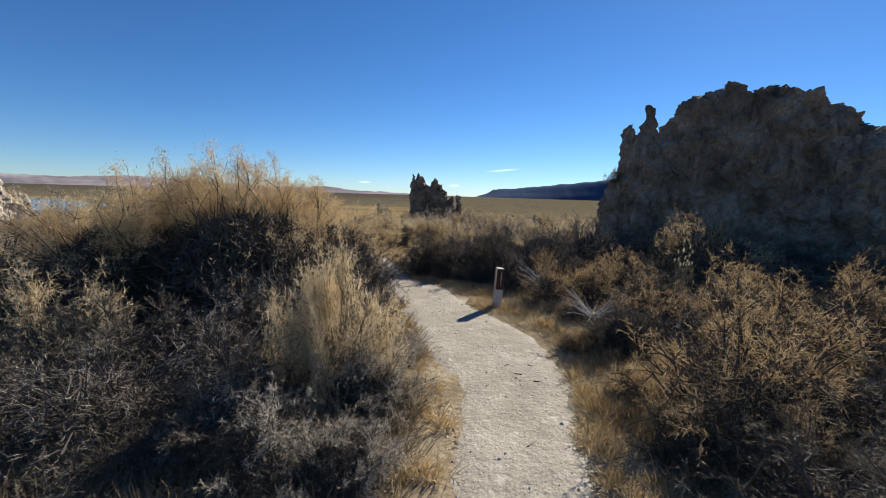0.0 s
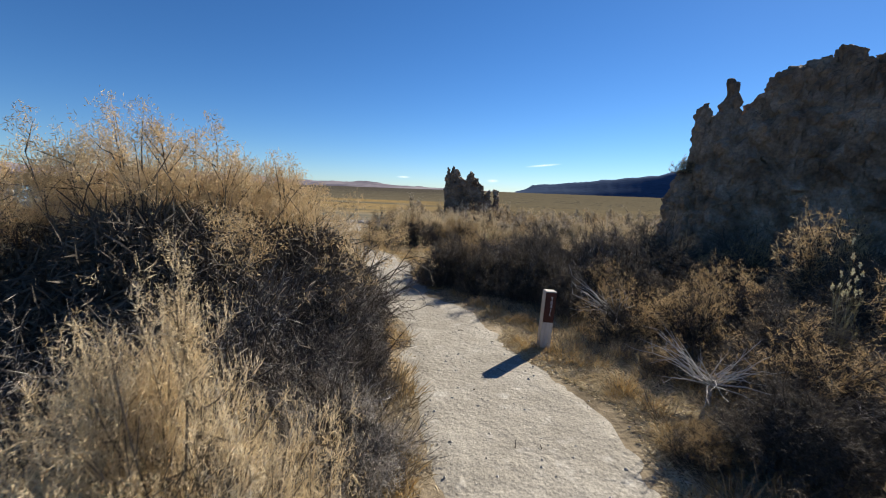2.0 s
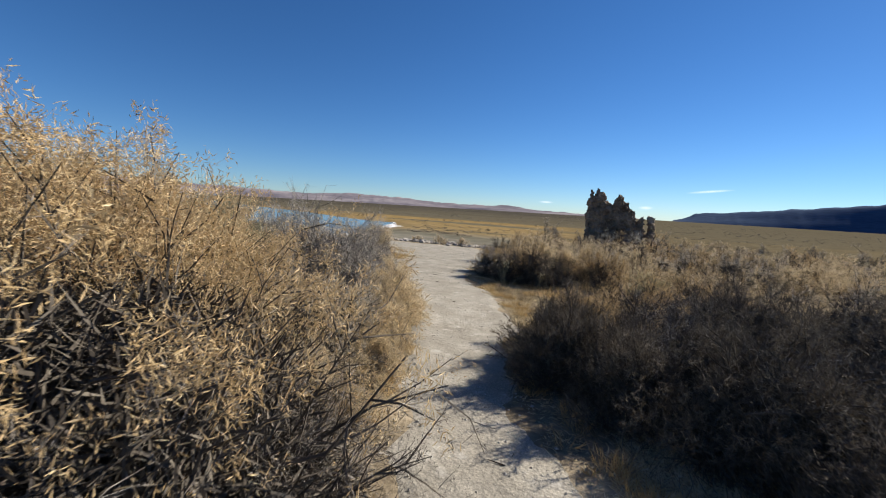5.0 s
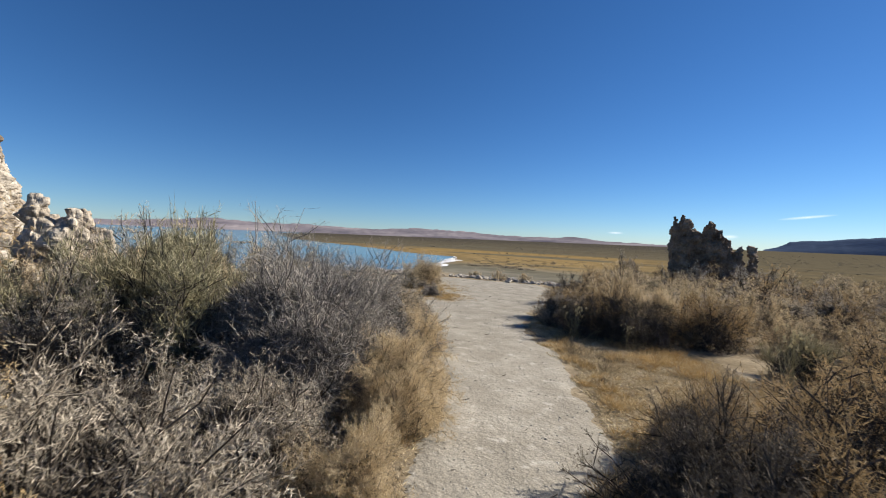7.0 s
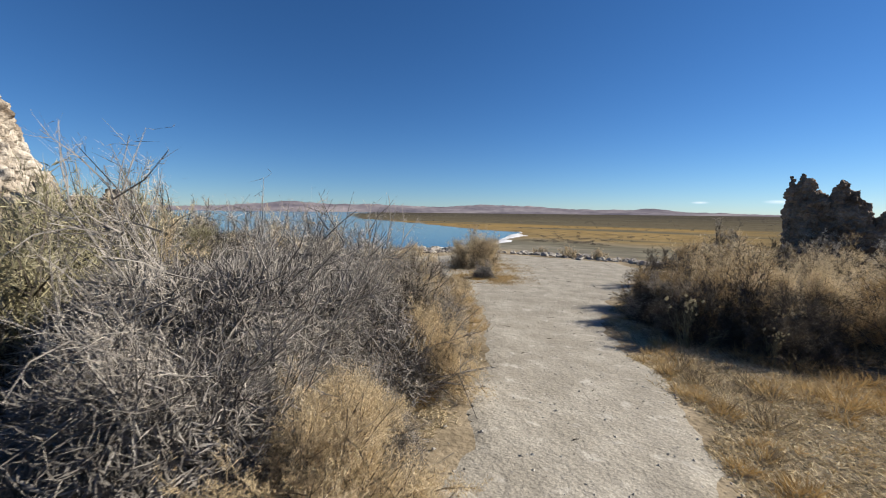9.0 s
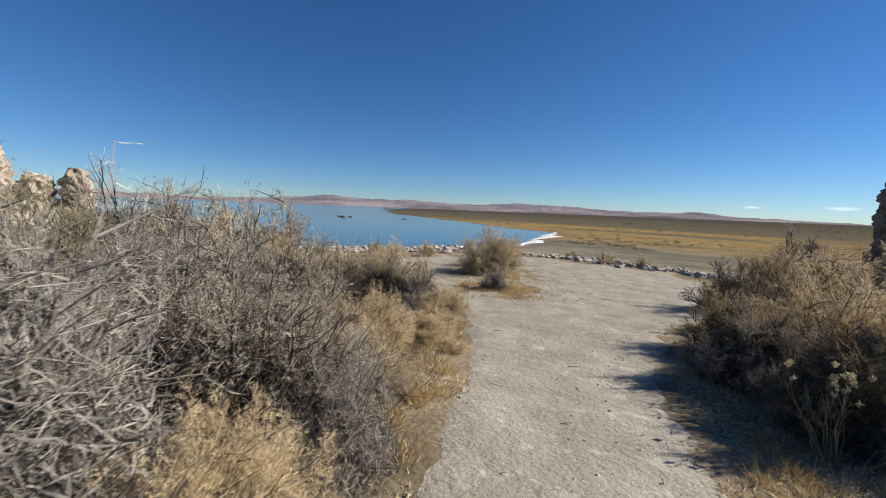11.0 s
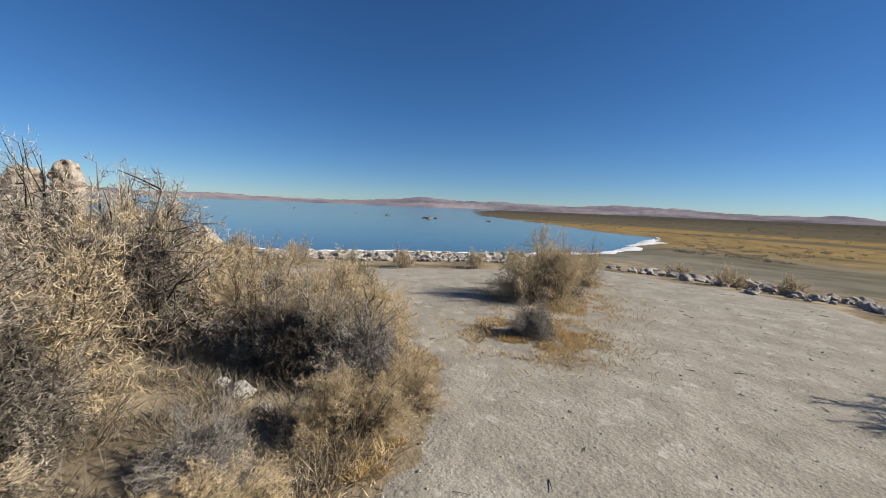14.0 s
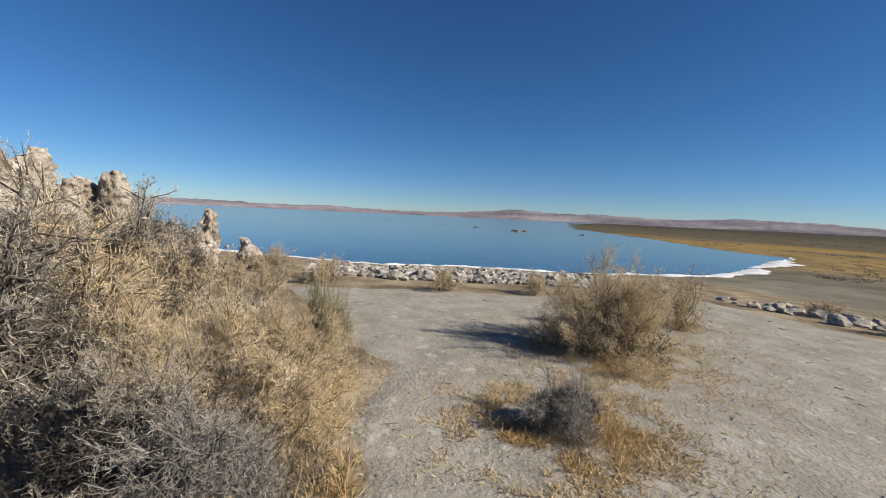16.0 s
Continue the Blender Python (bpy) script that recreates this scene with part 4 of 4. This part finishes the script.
    def tufts(n, x0, x1, y0, y1, lo, hi, size, count):
        c = edge_points(n, x0, x1, y0, y1, lo, hi)
        r = size * rng.uniform(0.5, 1.5, len(c))
        k = np.repeat(np.arange(len(c)), count)
        a, q = rng.uniform(0, 6.28, len(k)), np.sqrt(rng.uniform(0, 1, len(k)))
        p = c[k] + np.stack([np.cos(a) * q * r[k] * 0.6, np.sin(a) * q * r[k] * 0.6, 0 * a], 1)
        d = np.stack([np.cos(a) * q * 0.9, np.sin(a) * q * 0.9, np.full(len(k), 0.8)], 1) + rng.normal(size=(len(k), 3)) * 0.3
        return blades(p, d, r[k] * rng.uniform(0.6, 1.5, len(k)), 0.0055, rng, 0.35)
    edge = joined(tufts(15000, -10.5, 2.4, 1.0, 18.5, 0.06, 0.36, 0.085, 36), tufts(700, 0.8, 2.8, 2.0, 7.5, 0.1, 1.0, 0.07, 30), tufts(260, -3, 1.5, 13.4, 15.2, 0.9, 2.2, 0.12, 46), tufts(350, -4, 1.8, 9.5, 14.5, 0.1, 2.3, 0.05, 20))
    tagged(new("golden_grass", quads("golden_grass", *edge, M_GRASS)), "golden dry grass tufts along the trail edges", "grass", kind="stuff")
    scatter_blades("verge_grass", "short trampled straw grass beside the trail", M_VERGE, np.concatenate([edge_points(230000, 0.2, 2.5, 2.0, 8.5, -0.04, 1.0, -0.8), edge_points(100000, -2.5, 2.6, 2.5, 16, -0.05, 1.2, -0.8), edge_points(300000, -4, 1.8, 9.5, 16, -0.02, 2.5, -0.8), edge_points(60000, -10, -1.5, 7, 18, -0.05, 0.5)]), rng, 0.065, 0.009, 6.0)
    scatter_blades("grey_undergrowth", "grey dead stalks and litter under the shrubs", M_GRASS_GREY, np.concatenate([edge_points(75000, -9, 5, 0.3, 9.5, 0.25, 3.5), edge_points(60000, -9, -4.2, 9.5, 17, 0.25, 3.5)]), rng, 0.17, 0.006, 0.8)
    mats = joined(tufts(5200, -7.0, -0.2, 0.3, 5.0, 0.12, 6.5, 0.15, 30), tufts(2600, 1.0, 6.5, 0.5, 8.5, 0.15, 5.0, 0.13, 26), tufts(3600, 0.2, 9.0, 8.0, 20, 0.3, 9.0, 0.16, 22), tufts(2600, -11, -1.5, 5.0, 17, 0.2, 4.0, 0.13, 26))
    tagged(new("matted_grass", quads("matted_grass", *mats, M_MAT)), "matted grey-brown dead grass between the shrubs", "grass", kind="stuff")
    # pads round the shrubs in the clearing
    pads = []
    for cx, cy, r, n in ((-8.0, 18.0, 0.80, 26000), (-9.4, 19.6, 1.1, 16000), (-10.2, 20.6, 1.1, 9000), (-11.0, 22.4, 0.7, 3500)):
        a, q = rng.uniform(0, 6.28, n), np.abs(rng.normal(size=n)) ** 0.8 * r * 0.8
        x, y = cx + q * np.cos(a), cy + q * np.sin(a)
        ok = hash_noise(x, y, 0.22, 53) + 0.6 * hash_noise(x, y, 0.07, 54) > -0.12 - 0.5 * np.exp(-(q / (0.4 * r)) ** 2)
        pads.append(np.stack([x[ok], y[ok], ground_z(x[ok], y[ok])], 1))
    pads = np.concatenate(pads)
    straw = pads[::2] + np.stack([rng.normal(size=len(pads[::2])) * 0.07, rng.normal(size=len(pads[::2])) * 0.07, np.zeros(len(pads[::2]))], 1)
    scatter_blades("dry_grass_pad", "low golden dry grass round the clearing shrubs", M_GRASS, pads, rng, 0.085, 0.006, 1.3)
    scatter_blades("straw_pad", "flattened pale straw round the clearing shrubs", M_VERGE, straw, rng, 0.075, 0.006, 4.0)


def build_gravel():
    rng = np.random.default_rng(12)
    n = 60000
    x, y = rng.uniform(-13, 1.6, n), rng.uniform(0.5, 24, n)
    ok = path_distance(x, y) < 0.05
    x, y = x[ok], y[ok]
    n = len(x)
    s = 0.0025 + 0.013 * rng.uniform(0, 1, n) ** 7
    o = np.array([[1, 0, 0], [0, 1, 0], [-1, 0, 0], [0, -1, 0], [0, 0, 0.7], [0, 0, -0.7]], float)
    ang = rng.uniform(0, 6.28, n)
    sh = rng.uniform(0.6, 1.4, (n, 6, 1)) * o[None] * s[:, None, None]
    vx = sh[..., 0] * np.cos(ang)[:, None] - sh[..., 1] * np.sin(ang)[:, None]
    vy = sh[..., 0] * np.sin(ang)[:, None] + sh[..., 1] * np.cos(ang)[:, None]
    v = np.stack([vx + x[:, None], vy + y[:, None], sh[..., 2] + (ground_z(x, y) + 0.012)[:, None]], -1).reshape(-1, 3)
    f = np.array([[0, 1, 4], [1, 2, 4], [2, 3, 4], [3, 0, 4], [1, 0, 5], [2, 1, 5], [3, 2, 5], [0, 3, 5]])
    f = (f[None] + (np.arange(n) * 6)[:, None, None]).reshape(-1, 3)
    tagged(new("loose_gravel", quads("loose_gravel", v, f, M_STONE)), "loose pale gravel stones on the trail", "gravel", kind="stuff")


def build_snags():
    """Bleached fans of dead branches in the scrub by the post."""
    for x, y, z, reach, turn, spread, count, seed in SNAGS:
        rng = np.random.default_rng(seed)
        a = radians(turn) + rng.uniform(-1, 1, count) * radians(spread)
        rise = rng.uniform(0.15, 1.0, count)
        d = unit(np.stack([np.cos(a), np.sin(a), rise], 1))
        p = rng.normal(size=(count, 3)) * 0.03
        p[:, 2] = z + 0.02
        ln = reach * rng.uniform(0.55, 1.15, count)
        sets = [tubes(np.array([[0, 0, -0.05]]), np.array([[0, 0, z + 0.04]]), 0.022, 0.016, 6)]
        tip = p
        for k in range(4):
            nxt = tip + d * (ln / 4)[:, None]
            sets.append(tubes(tip, nxt, 0.0075 - 0.0015 * k, 0.006 - 0.0015 * k, 4))
            side = unit(d + rng.normal(size=d.shape) * 0.6)
            sets.append(tubes(nxt, nxt + side * (ln * 0.22)[:, None], 0.0028, 0.001))
            tip, d = nxt, unit(d + rng.normal(size=d.shape) * 0.15 + np.array([0, 0, -0.08 * k]))
        ob = tagged(new("dead_branch", quads("dead_branch", *joined(*sets), M_DEADWOOD)), "bleached white fan of dead branches in dark scrub", "branch")
        ob.location = (x, y, gz(x, y))


def build_crooked_branches():
    """Single crooked limbs that stand out of the shrubs, forking to fine ends."""
    for x, y, tall, lean, head, mat, label, seed in CROOKED:
        rng = np.random.default_rng(seed)
        sets, ends = [], [(np.array([0.0, 0, -0.05]), unit(np.array([lean * math.cos(radians(head)), lean * math.sin(radians(head)), 1.0])), tall * 0.5, 0.017)]
        for depth in range(4):
            nxt = []
            for p, d, ln, rad in ends:
                for k in range(4):
                    d = unit(d + rng.normal(size=3) * 0.2)
                    q = p + d * ln / 4
                    sets.append(tubes(p[None], q[None], rad, rad * 0.86, 5 if depth < 2 else 3))
                    p, rad = q, rad * 0.86
                for _ in range(2 if depth < 1 else 3):
                    nxt.append((p - d * ln * 0.25 * rng.uniform(0, 1.5), unit(d + rng.normal(size=3) * 0.55 + np.array([0, 0, 0.12])), ln * rng.uniform(0.42, 0.68), rad * 0.8))
            ends = nxt
        ob = tagged(new("dead_branch", quads("dead_branch", *joined(*sets), mat)), label, "branch")
        ob.location = (x, y, gz(x, y))


# x, y, height, lean, heading, material, label, seed
PALE, DARK = "pale bleached forked branch standing in grey scrub", "gnarled dark branch reaching out of the tall shrub"
CROOKED = [
    (-3.75, 9.75, 1.15, 0.15, 30, M_DEADWOOD, PALE, 41), (-4.6, 10.7, 1.2, 0.2, 200, M_DEADWOOD, PALE, 42), (-5.2, 11.2, 1.15, 0.3, 100, M_DEADWOOD, PALE, 43), (-3.2, 9.1, 0.85, 0.5, 60, M_BARK, PALE.replace("pale bleached", "weathered grey"), 44),
    (-1.35, 5.75, 1.55, 0.35, 20, M_BARK, DARK, 45), (-1.9, 5.2, 1.95, 0.2, 150, M_BARK, DARK, 46), (-2.6, 5.1, 2.1, 0.15, 80, M_BARK, DARK, 47), (-1.9, 2.5, 0.75, 1.6, 20, M_DEADWOOD, PALE, 50), (-1.3, 2.1, 0.6, 1.5, 60, M_DEADWOOD, PALE, 51), (-1.5, 4.3, 0.9, 1.6, 340, M_BARK, DARK, 52), (-1.0, 4.7, 0.7, 1.4, 310, M_DEADWOOD, PALE, 53), (-0.75, 4.4, 0.6, 0.9, 330, M_DEADWOOD, PALE, 48), (-1.15, 4.0, 0.75, 0.8, 300, M_DEADWOOD, PALE, 49),
]


# x, y, root height, reach, heading, half spread, branches, seed
SNAGS = [(1.74, 6.65, 0.16, 0.55, 200, 60, 26, 31), (1.9, 5.0, 0.16, 0.5, 240, 130, 34, 32)]


def build_debris():
    """Broken twigs lying on the trail and the clearing."""
    rng = np.random.default_rng(17)
    n = 900
    x, y = rng.uniform(-13, 1.6, n), rng.uniform(1, 25, n)
    ok = path_distance(x, y) < -0.05
    x, y = x[ok], y[ok]
    n = len(x)
    a = rng.uniform(0, 6.28, n)
    ln = rng.uniform(0.02, 0.12, n)
    z = ground_z(x, y) + 0.016
    p = np.stack([x, y, z], 1)
    q = p + np.stack([np.cos(a) * ln, np.sin(a) * ln, rng.uniform(0, 0.012, n)], 1)
    v, f = tubes(p, q, rng.uniform(0.002, 0.006, n), 0.0015, 4)
    tagged(new("fallen_twig", quads("fallen_twig", v, f, M_BARK)), "dark broken twigs scattered on the gravel", "twigs", kind="stuff")


def build_lake_rocks():
    """Dark rocks breaking the water far out."""
    rng = random.Random(9)
    for cx, cy, count, size in ((-87.2, 61.2, 4, 0.9), (-107.0, 57.7, 2, 0.6), (-122.0, 54.2, 2, 0.6), (-76.0, 68.4, 2, 0.5), (-185.0, 52.6, 2, 1.0), (-34.0, 11.2, 2, 0.45)):
        for _ in range(count):
            bm = bmesh.new()
            bmesh.ops.create_icosphere(bm, subdivisions=2, radius=1)
            k = rng.uniform(0, 50)
            for v in bm.verts:
                v.co *= 1 + 0.5 * noise.fractal(v.co * 1.4 + Vector((k, 0, 0)), 1, 2, 2)
                v.co.z *= 0.55
            ob = tagged(new("lake_rock", bm_mesh("lake_rock", bm, M_TUFA_PALE if cx > -50 else M_TUFA)), "tufa rock rising from the lake water", "rock", "lake rocks")
            s = size * rng.uniform(0.35, 0.75)
            ob.matrix_world = Matrix.Translation((cx + rng.uniform(-3, 3) * size, cy + rng.uniform(-3, 3) * size, LAKE_Z + 0.1 * s)) @ Matrix.Diagonal((s * 1.5, s, s, 1))


def build_rubble():
    """Lines of tufa rubble between the clearing and the shore."""
    rng = random.Random(5)
    lib = []
    for k in range(5):
        bm = bmesh.new()
        bmesh.ops.create_icosphere(bm, subdivisions=2, radius=1)
        for v in bm.verts:
            q = v.co * 1.4 + Vector((k * 5.3, k, 2))
            v.co *= 1 + 0.4 * noise.fractal(q, 1, 2, 2) + 0.35 * (0.4 - noise.voronoi(q * 1.5)[0][0])
            v.co.z *= 0.7
        lib.append(bm_mesh("rubble_rock", bm, M_RUBBLE))

    def drop(x, y, s):
        ob = tagged(new("rubble_rock", lib[rng.randrange(5)]), "rough grey tufa rubble stone near the shore", "rock", "shore rubble")
        ob.matrix_world = Matrix.Translation((x, y, gz(x, y) + 0.25 * s)) @ Euler((rng.uniform(-.4, .4), rng.uniform(-.4, .4), rng.uniform(0, 6.28))).to_matrix().to_4x4() @ Matrix.Diagonal((s, s * rng.uniform(0.7, 1.2), s * rng.uniform(0.6, 1.1), 1))
    for _ in range(210):
        t = rng.random()
        u = rng.random() ** 1.5
        drop(-14.3 - 2.2 * (1 - t) - 6.0 * u + 0.6 * math.sin(t * 9), 16.4 + 9.4 * t + rng.uniform(-0.4, 0.4), rng.uniform(0.09, 0.27))
    for _ in range(120):
        t = rng.random()
        drop(-13.4 + 8.0 * t, 26.6 + 0.7 * math.sin(3 * t) + rng.gauss(0, 0.55), rng.uniform(0.04, 0.22))
    # smaller broken stone between them
    r2 = np.random.default_rng(6)
    n = 5200
    t, u = r2.uniform(0, 1, n), r2.uniform(0, 1, n) ** 1.2
    x, y = -14.0 - 2.2 * (1 - t) - 6.6 * u, 16.2 + 10.0 * t
    bm = bmesh.new()
    bmesh.ops.create_icosphere(bm, subdivisions=1, radius=1)
    o = np.array([v.co[:] for v in bm.verts])
    f = np.array([[v.index for v in q.verts] for q in bm.faces])
    bm.free()
    size = r2.uniform(0.03, 0.12, (n, 1, 1)) * r2.uniform(0.6, 1.4, (n, 1, 3)) * np.array([1, 1, 0.7])
    v = o[None] * r2.uniform(0.65, 1.3, (n, len(o), 1)) * size + np.stack([x, y, ground_z(x, y) + 0.02], 1)[:, None]
    f = (f[None] + (np.arange(n) * len(o))[:, None, None]).reshape(-1, 3)
    tagged(new("shore_scree", quads("shore_scree", v.reshape(-1, 3), f, M_RUBBLE)), "small broken tufa stones behind the shore", "gravel", kind="stuff")


def build_far_scrub():
    """Stubble and low clumps over the flats beyond the clearing."""
    rng = np.random.default_rng(15)
    n = 5200
    y = 42 + 320 * rng.uniform(0, 1, n) ** 2.2
    x = rng.uniform(-0.9, 0.5, n) * y * 1.1 - 4
    ok = (lake_depth(x, y) < -3) & (hash_noise(x, y, 9, 61) + 0.5 * hash_noise(x, y, 3, 62) > 0.1)
    x, y = x[ok], y[ok]
    n = len(x)
    k = np.repeat(np.arange(n), 22)
    size = rng.uniform(0.06, 0.2, n) * (1 + y / 160)
    a, q = rng.uniform(0, 6.28, len(k)), np.sqrt(rng.uniform(0, 1, len(k)))
    p = np.stack([x[k] + np.cos(a) * q * size[k], y[k] + np.sin(a) * q * size[k], ground_z(x, y)[k]], 1)
    d = np.stack([np.cos(a) * q, np.sin(a) * q, np.full(len(k), 0.8)], 1)
    v, f = blades(p, d, size[k] * rng.uniform(0.5, 1.1, len(k)), size[k] * 0.10, rng)
    tagged(new("flat_scrub", quads("flat_scrub", v, f, M_GRASS_GREY)), "low brown scrub clumps scattered over the flats", "scrub", kind="stuff")


def build_post():
    x, y = 0.84, 6.02
    post = tagged(new("trail_post"), "weathered white wooden trail marker post with brown sign", "trail marker")
    bm = bmesh.new()
    bmesh.ops.create_cube(bm, size=1)
    bmesh.ops.scale(bm, verts=bm.verts, vec=(0.108, 0.108, 0.66))
    bmesh.ops.bevel(bm, geom=bm.edges, offset=0.005, segments=2, affect="EDGES")
    bmesh.ops.translate(bm, verts=bm.verts, vec=(0, 0, 0.25))
    part("post", bm_mesh("post", bm, M_POST), post)
    bm = bmesh.new()
    bmesh.ops.create_cube(bm, size=1)
    bmesh.ops.scale(bm, verts=bm.verts, vec=(0.104, 0.004, 0.30))
    bmesh.ops.translate(bm, verts=bm.verts, vec=(0, -0.0565, 0.42))
    plate = part("sign_plate", bm_mesh("sign_plate", bm, M_BROWN), post, "dark brown painted plate")
    cu = bpy.data.curves.new("lettering", "FONT")
    cu.body, cu.size, cu.extrude, cu.align_x, cu.align_y = "T\nR\nA\nI\nL", 0.046, 0.0008, "CENTER", "CENTER"
    cu.space_line = 0.85
    cu.materials.append(M_WHITE)
    tx = part("lettering", cu, plate, "white lettering reading TRAIL")
    tx.matrix_local = pose(0.012, -0.0595, 0.43, 90, 0, 0)
    post.matrix_world = pose(x, y, gz(x, y), 0, 3, 8)


build_ground()
build_path()
build_lake()
build_hills()
build_clouds()
tufa("tufa_tower", "massive brown tufa rock tower with knobbly spires", [(6.42, 15.0, 0.40, 4.25), (6.35, 15.1, 0.62, 2.6), (7.02, 14.75, 0.34, 4.9), (6.9, 14.8, 0.74, 3.95), (7.65, 14.6, 0.88, 4.2), (8.4, 14.3, 0.92, 5.15), (8.8, 14.1, 0.8, 5.3), (9.3, 13.9, 0.9, 5.38), (9.7, 13.6, 0.9, 5.28), (10.1, 13.3, 0.9, 5.3), (10.6, 12.9, 0.9, 5.1), (11.2, 12.5, 0.95, 4.55), (11.7, 12.0, 1.1, 3.95), (12.4, 11.5, 1.3, 3.3), (13.3, 10.8, 1.4, 2.4), (9.2, 15.7, 1.7, 4.6), (11.2, 14.2, 1.8, 4.3)], M_TUFA, 3, upright=0.65)
tufa("ragged_tufa_tower", "distant dark ragged tufa stack", [(-2.6, 37, 0.25, 3.4), (-2.1, 37.1, 0.5, 3.4), (-1.6, 37, 0.75, 2.6), (-0.75, 37, 0.5, 3.1), (-0.3, 37, 0.5, 2.5), (0.15, 37, 0.4, 2.0), (0.75, 37, 0.35, 1.6), (1.4, 37, 0.24, 1.6), (-0.8, 37.3, 1.2, 1.6)], M_TUFA, 5)
tufa("small_tufa_rock", "low pitted tufa rock among the shrubs", [(-10.6, 9.3, 0.24, 1.95), (-10.35, 9.75, 0.26, 1.7), (-10.2, 10.15, 0.22, 1.4)], M_TUFA_PALE, 9)
tufa("pale_tufa_tower", "pale sunlit knobbly tufa tower above the shrubs", [(-15.5, 9.1, 0.75, 4.2), (-16.0, 9.65, 0.5, 3.4), (-16.2, 10.0, 0.4, 2.7), (-16.6, 8.3, 1.1, 4.7), (-17.2, 10.2, 0.5, 2.3), (-17.3, 11.0, 0.45, 1.75), (-17.2, 11.8, 0.34, 1.9), (-17.5, 11.4, 0.5, 1.2)], M_TUFA_PALE, 12)
tufa("shore_tufa_rock", "small pale tufa rock standing by the water", [(-16.55, 13.9, 0.27, 1.1), (-16.45, 13.6, 0.36, 0.75), (-17.4, 14.6, 0.3, 0.4)], M_TUFA_PALE, 13)
for k, (bx, by, bs) in enumerate(((-7.2, 13.12, 0.10), (-6.08, 13.61, 0.07), (-7.6, 14.62, 0.09), (-7.85, 14.5, 0.06), (-7.3, 14.75, 0.05))):
    boulder("pale_stone", "pale weathered stone lying in the dry scrub", bx, by, bs, M_PALE_STONE, k + 2)
build_post()
shrub("rust", 6.0, 14.9, 0.42, 0.6, "mid", 1.0, 0, 2.25)
build_shrubs()
build_grass()
build_gravel()
build_snags()
build_crooked_branches()
build_debris()
build_lake_rocks()
build_rubble()
build_far_scrub()
